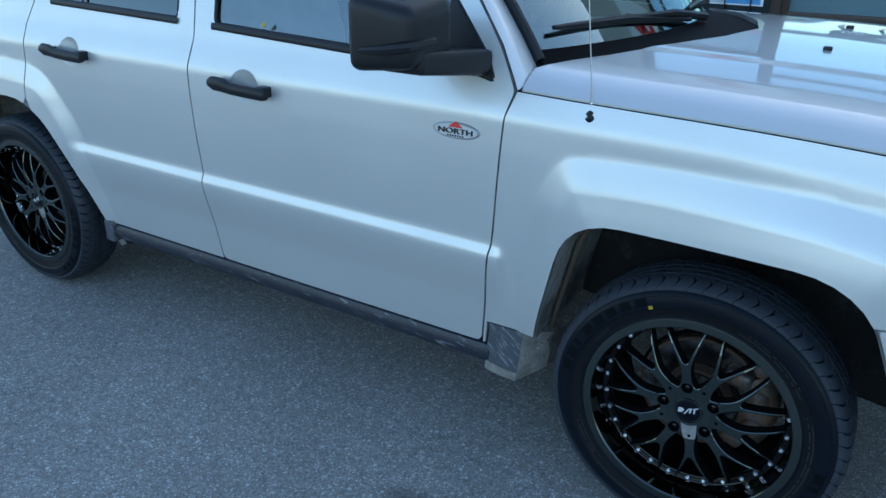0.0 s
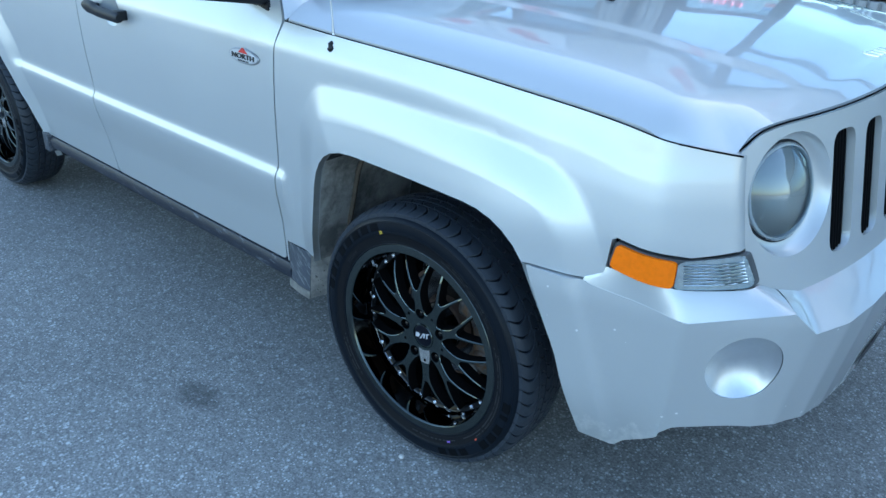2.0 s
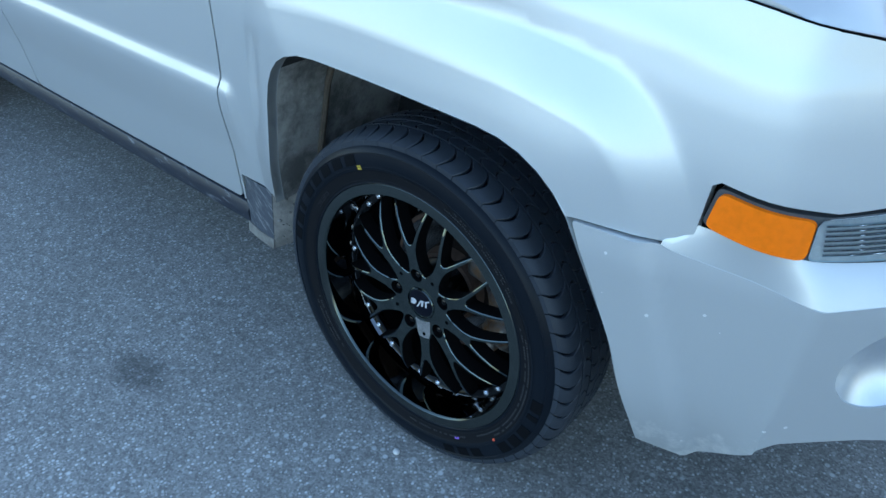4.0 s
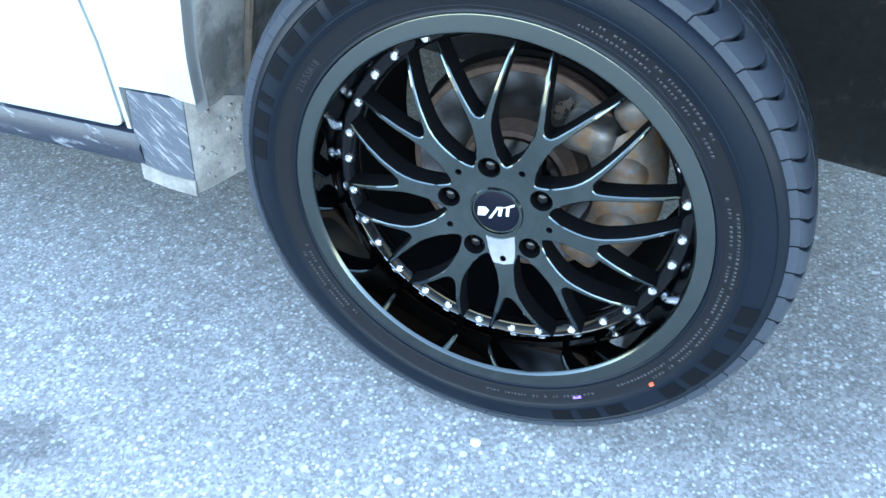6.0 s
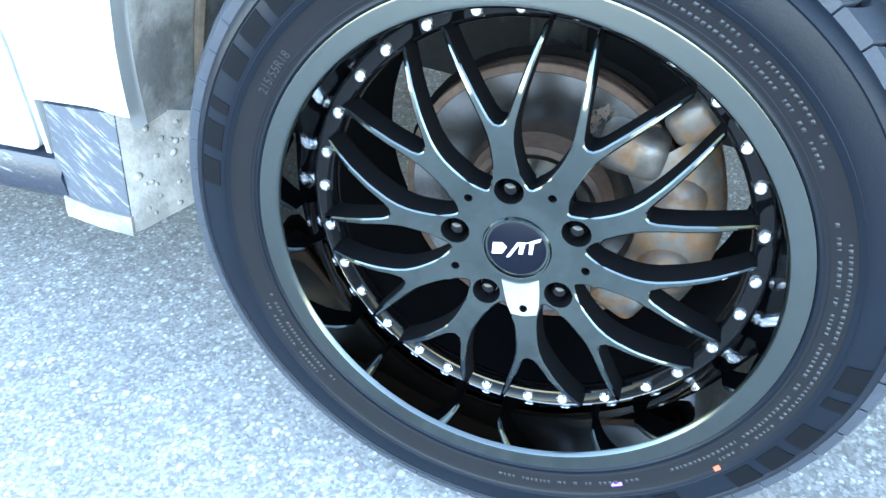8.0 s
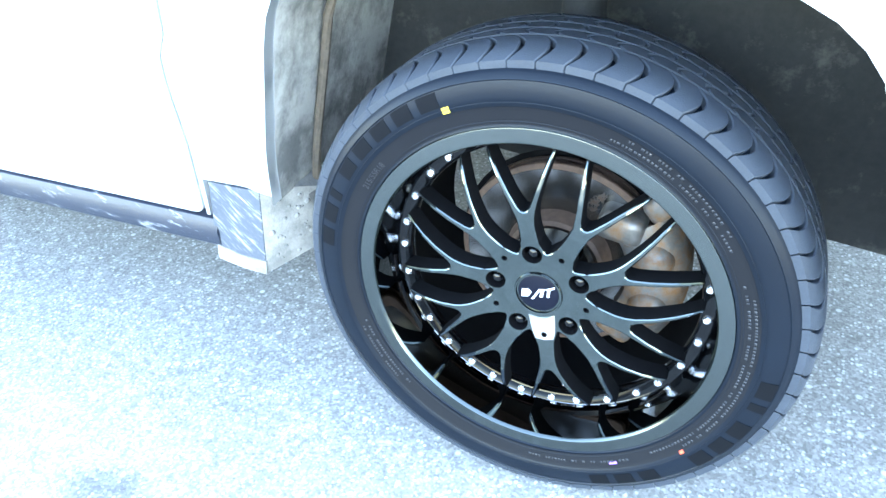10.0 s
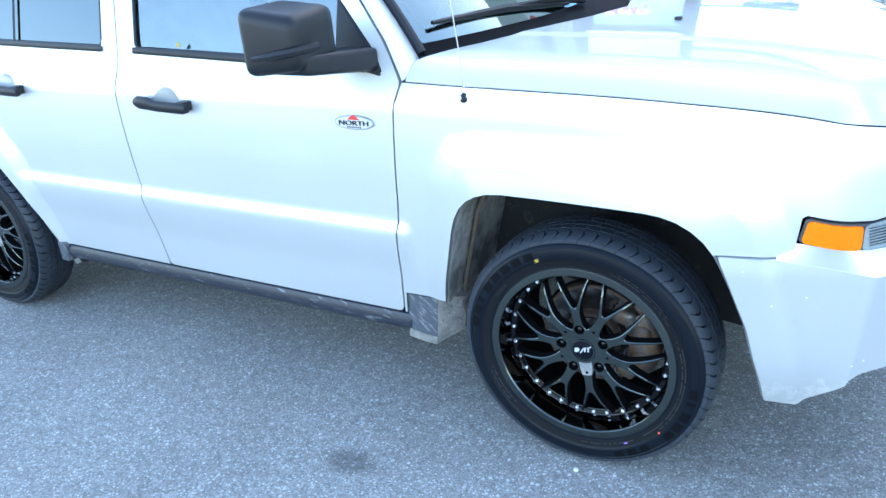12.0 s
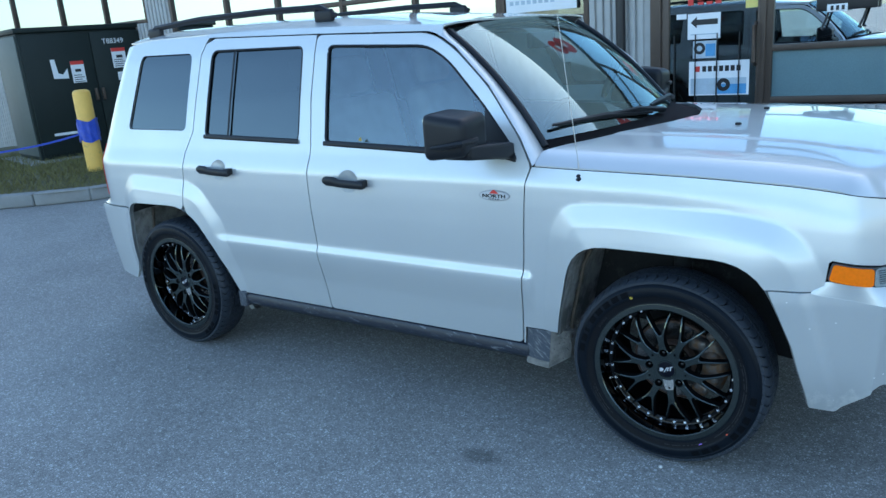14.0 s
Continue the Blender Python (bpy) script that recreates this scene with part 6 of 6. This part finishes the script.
part("print_block", box(wx(-1.05), wx(-0.972), WY - 0.0095, WY - 0.008, wz(1.18), wz(1.28), 0), BLUEPRINT, s)
part("print_ring", moved(lathe([(0.025, -0.0012), (0.052, -0.0012)], 24), pose(wx(-1.10), WY - 0.0085, wz(1.245))), BLACK, s)
s = sheet("tyre_poster", "white and blue tyre advertising poster behind the door rods", wx(-1.185), wx(-0.70), wz(0.86), wz(1.14), PAPER)
part("print_block", box(wx(-1.17), wx(-0.72), WY - 0.0095, WY - 0.008, wz(0.87), wz(1.0), 0), GREYPRINT, s)
part("print_block", box(wx(-0.95), wx(-0.72), WY - 0.0105, WY - 0.009, wz(0.87), wz(0.95), 0), BLUEPRINT, s)
part("print_ring", moved(lathe([(0.022, -0.0012), (0.058, -0.0012)], 24), pose(wx(-0.90), WY - 0.0100, wz(0.945))), BLACK, s)
for k in range(7):
    part("letter_bar", box(wx(-1.075) + 0.050 * k, wx(-1.075) + 0.050 * k + 0.036, WY - 0.0095, WY - 0.008, wz(1.055), wz(1.10), 0), BLACK, s)
part("logo_block", box(wx(-1.14), wx(-1.095), WY - 0.0095, WY - 0.008, wz(1.055), wz(1.10), 0), RED, s)
STICKY = material("yellow_sticker", (0.70, 0.58, 0.16), 0.5, var=0.1)
ls = sheet("window_lettering", "column of small red lettering bars on the door glass", -1.387, -1.340, 1.60, 1.88, RED, WY - 0.004, "sign")
for r in range(8):
    for c in range(3):
        if (r * 3 + c) % 7 != 4:
            part("letter_bar", box(-1.300 + 0.078 * c, -1.300 + 0.078 * c + 0.050, WY - 0.006, WY - 0.004, 1.60 + 0.038 * r, 1.625 + 0.038 * r, 0), RED, ls)
s = sheet("card_sticker", "white sticker with blue and red card marks on the door glass", -0.890, -0.760, 1.70, 1.86, PAPER, WY - 0.003, "sticker")
part("card_mark", box(-0.882, -0.768, WY - 0.0065, WY - 0.005, 1.80, 1.85, 0), BLUEPRINT, s); part("card_mark", box(-0.880, -0.770, WY - 0.0065, WY - 0.005, 1.715, 1.765, 0.002), RED, s)
sheet("yellow_sticker", "square yellow sticker on the door glass", -0.888, -0.774, 1.54, 1.62, STICKY, WY - 0.003, "sticker")
sheet("small_card", "small white card taped to the door glass", -1.490, -1.400, 1.485, 1.530, PAPER, WY - 0.003, "notice")
# box beside the door
mb = thing("mailbox", "black wall mailbox with a white number plate", "mailbox", vf=box(wx(-0.21), wx(0.19), WY - 0.16, WY - 0.034, wz(1.47), wz(1.635), 0.012, 3), mat=BLACK)
part("number_plate", box(wx(-0.135), wx(0.0), WY - 0.166, WY - 0.161, wz(1.462), wz(1.515), 0.001), PAPER, mb, "white plate with dark bars")
for k in range(3):
    part("number_bar", box(wx(-0.112) + 0.040 * k, wx(-0.112) + 0.040 * k + 0.022, WY - 0.169, WY - 0.1665, wz(1.472), wz(1.505), 0), BLACK, mb)
part("sticker", box(wx(0.09), wx(0.165), WY - 0.166, WY - 0.161, wz(1.535), wz(1.575), 0.001), PAPER, mb)
for x0 in (wx(-0.13), wx(0.12)):
    part("paper_hook", tube([(x0, WY - 0.08, wz(1.475)), (x0 - 0.02, WY - 0.09, wz(1.41)), (x0 - 0.045, WY - 0.12, wz(1.345)), (x0 - 0.03, WY - 0.15, wz(1.34))], 0.010, 6), BLACK, mb)
s = sheet("window_sign", "white window sign with grey lettering bars", wx(-2.90), wx(-2.18), wz(1.66), wz(2.02), PAPER, WY - 0.036, "sign")
for r, z0 in enumerate((1.86, 1.79, 1.73)):
    for k in range(11 - r):
        if k == 8:
            continue
        part("letter_bar", box(wx(-2.86) + 0.066 * k, wx(-2.86) + 0.066 * k + 0.044, WY - 0.0395, WY - 0.038, wz(z0), wz(z0 + 0.035), 0), GREYPRINT, s)
NEON_TXT = text("OPEN", 0.155, 0.006)
thing("neon_sign", "red neon sign lit behind the shop glass", "sign", vf=moved(NEON_TXT, pose(-1.28, WY + 0.06, 1.84)), mat=NEON)
# sign panels over the windows
PANELW = material("white_sign_panel", (0.80, 0.80, 0.79), 0.45, var=0.04)
signs = [(-4.75, -3.70), (-3.62, -2.60), (-1.55, -0.45), (0.75, 1.85)]
for k, (x0, x1) in enumerate(signs):
    s = thing("sign_panel", "white shop sign panel with one red shape", "sign", "sign panels over the windows", vf=box(x0, x1, WY - 0.18, WY - 0.122, 3.12, 4.02, 0.01), mat=PANELW)
    xm = (x0 + x1) / 2
    if k == 0:
        sh = plate([(xm - 0.36, 3.32), (xm + 0.36, 3.32), (xm + 0.30, 3.55), (xm + 0.06, 3.84), (xm - 0.06, 3.84), (xm - 0.30, 3.55)], flat, 0.004, 0.001, 0.05)
        part("red_shape", ([(x, y + WY - 0.184, z) for x, y, z in sh[0]], sh[1]), RED, s)
    else:
        for dz, r in ((0.14, 0.19), (-0.15, 0.21)):
            part("red_shape", moved(lathe([(0.06 * (k != 1), -0.002), (r, -0.002)], 24), pose(xm + 0.06 * dz / 0.14, WY - 0.182, 3.57 + dz)), RED, s)

# ---- the planted corner with the switch box ----
KERB = material("concrete_kerb", (0.27, 0.265, 0.25), 0.9, var=0.2, scale=5, fine=160, bump=0.5)
SOIL = material("dry_soil_turf", (0.115, 0.105, 0.052), 0.95, var=0.35, scale=9, bump=0.6)
GREEN = material("dark_green_steel", (0.014, 0.021, 0.019), 0.5, var=0.15, scale=5, spec=0.25)
# paler green for the switch box's lit side, and for the pipe rail
PALEGREEN = material("lit_side_and_rail_steel", (0.08, 0.096, 0.088), 0.55, var=0.15, scale=5)
YELLOW = material("yellow_painted_steel", (0.84, 0.50, 0.10), 0.5, var=0.12, scale=7, dirt=(0.35, 0.27, 0.12), dirt_amount=0.15, dirt_scale=9)
BLUE = material("blue_plastic_wrap", (0.03, 0.07, 0.45), 0.35, var=0.3, scale=20)
GRASS = material("dry_grass_blades", (0.17, 0.155, 0.052), 0.8, var=0.4, scale=30)

kerb_line = rounded([(-14.0, -1.2), (-9.6, 0.60), (-7.15, 2.45), (-7.05, WY - 0.06)], [0, 0.8, 0.7, 0], 8, False)
_kl = np.array(resample(kerb_line, 0.05, False))
_ks = np.concatenate([[0.0], np.cumsum(np.hypot(*np.diff(_kl, axis=0).T))])
kp = [tuple(np.array([np.interp(t, _ks, _kl[:, 0]), np.interp(t, _ks, _kl[:, 1])])) for t in np.linspace(0, _ks[-1], 17)]
kerb = thing("kerb", "grey concrete kerb stones edging a grass strip", "kerb", kind="structure")
for a, b in zip(kp, kp[1:]):
    a, b = Vector(a), Vector(b)
    d = (b - a); L = d.length; d.normalize()
    part("kerb_stone", moved(box(0.004, L - 0.004, 0, 0.16, 0, 0.150, 0.022, 3), pose(a.x, a.y, 0, 0, 0, math.degrees(math.atan2(d.y, d.x)))), KERB, kerb)
inner = kerb_line + [(-14.0, WY - 0.06)]
turf = panel(inner, lambda x, y: np.stack([x, y, 0.135 + 0.09 * smooth(edge_distance(x, y, inner), 0.1, 1.2)], -1), (), 0.25, rim=False)
thing("turf", "patchy dry soil and turf behind the kerb", "ground", vf=turf, mat=SOIL, kind="structure")
rs = np.random.RandomState(3)
gv, gf = [], []
while len(gv) < 3 * 16000:
    x, y = rs.uniform(-11.5, -7.2), rs.uniform(0.2, 4.6)
    if not inside(np.array([x]), np.array([y]), inner)[0]:
        continue
    dd = float(edge_distance(np.array([x]), np.array([y]), inner)[0])
    if dd < 0.18:
        continue
    h, a, ln = rs.uniform(0.03, 0.085), rs.uniform(0, 6.28), rs.uniform(0.01, 0.06)
    z = 0.133 + 0.09 * float(smooth(dd, 0.1, 1.2))
    k = len(gv)
    gv += [(x - 0.006 * math.cos(a), y - 0.006 * math.sin(a), z), (x + 0.006 * math.cos(a), y + 0.006 * math.sin(a), z), (x + ln * math.sin(a), y + ln * math.cos(a), z + h)]
    gf.append((k, k + 1, k + 2))
thing("grass", "short dry green-brown grass", "grass", vf=(gv, gf), mat=GRASS, kind="stuff", sharp=0)

# switch box, turned half towards the lot
box_at = pose(-9.89, 3.13, 0.145, 0, 0, 78)
cab = thing("switch_box", "dark green steel switch box with warning stickers on a pad", "utility box", at=box_at)
part("body", box(0, 1.75, 0.0, 1.05, 0.10, 1.83, 0.012), GREEN, cab)
part("pad", box(-0.22, 2.0, -0.22, 1.3, -0.15, 0.10, 0.02), KERB, cab, "concrete pad")
part("lid", box(-0.03, 1.78, -0.04, 1.08, 1.83, 1.90, 0.015), GREEN, cab)
part("door", box(0.03, 0.94, -0.022, -0.002, 0.16, 1.80, 0.006), GREEN, cab)
part("door", box(0.96, 1.72, -0.022, -0.002, 0.16, 1.80, 0.006), GREEN, cab)
# the brighter light on this side is put into the panel's colour
part("side_panel", box(-0.022, -0.002, 0.03, 1.02, 0.16, 1.80, 0.006), PALEGREEN, cab, "side panel in a paler green for its lit face")
st = part("warning_sticker", box(0.62, 0.80, -0.028, -0.023, 1.12, 1.42, 0), PAPER, cab, "white sticker with a red heading")
part("heading", box(0.62, 0.80, -0.0310, -0.0285, 1.37, 1.42, 0), RED, st); part("picture", box(0.67, 0.75, -0.0310, -0.0285, 1.27, 1.31, 0), BLACK, st)
st = part("warning_sticker", box(1.22, 1.42, -0.028, -0.023, 1.28, 1.56, 0), PAPER, cab, "white sticker with a red heading")
part("heading", box(1.22, 1.42, -0.0310, -0.0285, 1.51, 1.56, 0), RED, st); part("picture", box(1.28, 1.37, -0.0310, -0.0285, 1.42, 1.46, 0), BLACK, st)
for x0, x1, z0 in ((0.64, 0.78, 1.13), (1.24, 1.40, 1.30)):
    for k in range(4):
        part("print_line", box(x0, x1 - 0.03 * (k % 2), -0.0300, -0.0285, z0 + 0.03 * k, z0 + 0.03 * k + 0.010, 0), BLACK, st)
part("torn_sticker", box(1.26, 1.36, -0.027, -0.023, 1.10, 1.22, 0), PAPER, cab, "remains of a white sticker")
st = plate([(0.37, 1.20), (0.57, 1.19), (0.57, 1.33), (0.50, 1.25), (0.44, 1.27), (0.42, 1.46), (0.36, 1.46)], flat, 0.002, 0.0005, 0.05)
part("torn_sticker", ([(x, y - 0.026, z) for x, y, z in st[0]], st[1]), PAPER, cab, "torn white sticker")
part("box_number", moved(text("T88349", 0.100, 0.001), pose(1.27, -0.026, 1.66)), PAPER, cab, "white stencilled number")
part("scuff", box(0.22, 0.62, -0.027, -0.023, 0.42, 0.455, 0), PAPER, cab)
for x0 in (0.9, 1.0):
    part("hinge_handle", box(x0 - 0.02, x0 + 0.02, -0.06, -0.02, 0.85, 1.02, 0.006), BRONZE, cab)
thing("pipe_rail", "thin grey pipe rail beside the switch box", "rail", vf=join(tube([(-10.75, 2.75, 0.2), (-10.75, 2.75, 0.95), (-10.35, 2.60, 0.95), (-10.35, 2.60, 0.2)], 0.016, 8)), mat=PALEGREEN)

post = thing("bollard", "yellow steel bollard wrapped with blue plastic", "bollard", at=pose(-8.25, 2.93, 0.16))
part("post", join(lathe([(0.0, 1.06), (0.07, 1.055), (0.100, 1.03), (0.105, 1.0), (0.105, -0.1)], 24)) and moved(lathe([(0.105, 0.1), (0.105, -1.0), (0.100, -1.03), (0.07, -1.055), (0.0, -1.06)], 24), pose(0, 0, 0, -90, 0, 0)), YELLOW, post)
wrap = [(0.124 + 0.012 * math.sin(7 * a) * math.sin(3 * a + 1), a) for a in np.linspace(0, 2 * math.pi, 41)[:-1]]
wv = [(r * (1 + 0.06 * math.sin(5 * a + 9 * t)) * math.cos(a), r * (1 + 0.06 * math.sin(5 * a + 9 * t)) * math.sin(a), 0.43 + 0.26 * t + 0.02 * math.sin(3 * a)) for t in np.linspace(0, 1, 7) for r, a in wrap]
wf = [(j * 40 + i, j * 40 + (i + 1) % 40, (j + 1) * 40 + (i + 1) % 40, (j + 1) * 40 + i) for j in range(6) for i in range(40)]
part("plastic_wrap", (wv, wf), BLUE, post, "crumpled blue plastic wrap", 0)
tail_pts = [(-0.05 - 0.16 * t, -0.1 - 0.22 * t, 0.52 - 0.035 * t - 0.02 * math.sin(t)) for t in np.linspace(0, 9, 20)]
tv = [(x, y, z + o) for x, y, z in tail_pts for o in (0.012, -0.012)]
part("plastic_tail", (tv, [(2 * i, 2 * i + 1, 2 * i + 3, 2 * i + 2) for i in range(19)]), BLUE, post, "", 0)

# a dry leaf on the window seal
LEAF = material("dry_yellow_leaf", (0.42, 0.30, 0.06), 0.7, var=0.25, scale=60)
lf = strip_between([(-0.011, 0, 0), (-0.004, -0.003, 0.004), (0.004, -0.002, 0.003), (0.010, 0, 0)], [(-0.010, 0.001, 0.004), (-0.003, 0.002, 0.016), (0.003, 0.003, 0.019), (0.009, 0.002, 0.005)], 3)
ly = float(place_side(np.array([-1.29]), np.array([1.111]))[0][1])
thing("leaf", "small dry yellow leaf caught on the front window seal", "leaf", vf=lf, mat=LEAF, at=pose(-1.29, ly - 0.009, 1.121), sharp=0)

# loose pebbles
PEBBLE = material("pale_pebble", (0.55, 0.54, 0.52), 0.8, var=0.2)
rp = np.random.RandomState(8)
for k in range(14):
    x, y, r = (0.010, -0.083, 0.008) if k == 0 else (rp.uniform(-1.6, 0.9), rp.uniform(-1.0, -0.1), rp.uniform(0.002, 0.0045))
    bm = bmesh.new(); bmesh.ops.create_icosphere(bm, subdivisions=2, radius=r)
    for v in bm.verts:
        v.co *= 1 + 0.25 * noise.noise(v.co * 120 + Vector((k, 0, 0)))
        v.co.z *= 0.6
    vf = [tuple(v.co) for v in bm.verts], [tuple(v.index for v in f.verts) for f in bm.faces]
    bm.free()
    thing("pebble", "small pale pebble lying on the asphalt", "pebble", "loose pebbles", vf=vf, mat=PEBBLE, at=pose(x, y, r * 0.45, 0, 0, 40 * k), sharp=0)
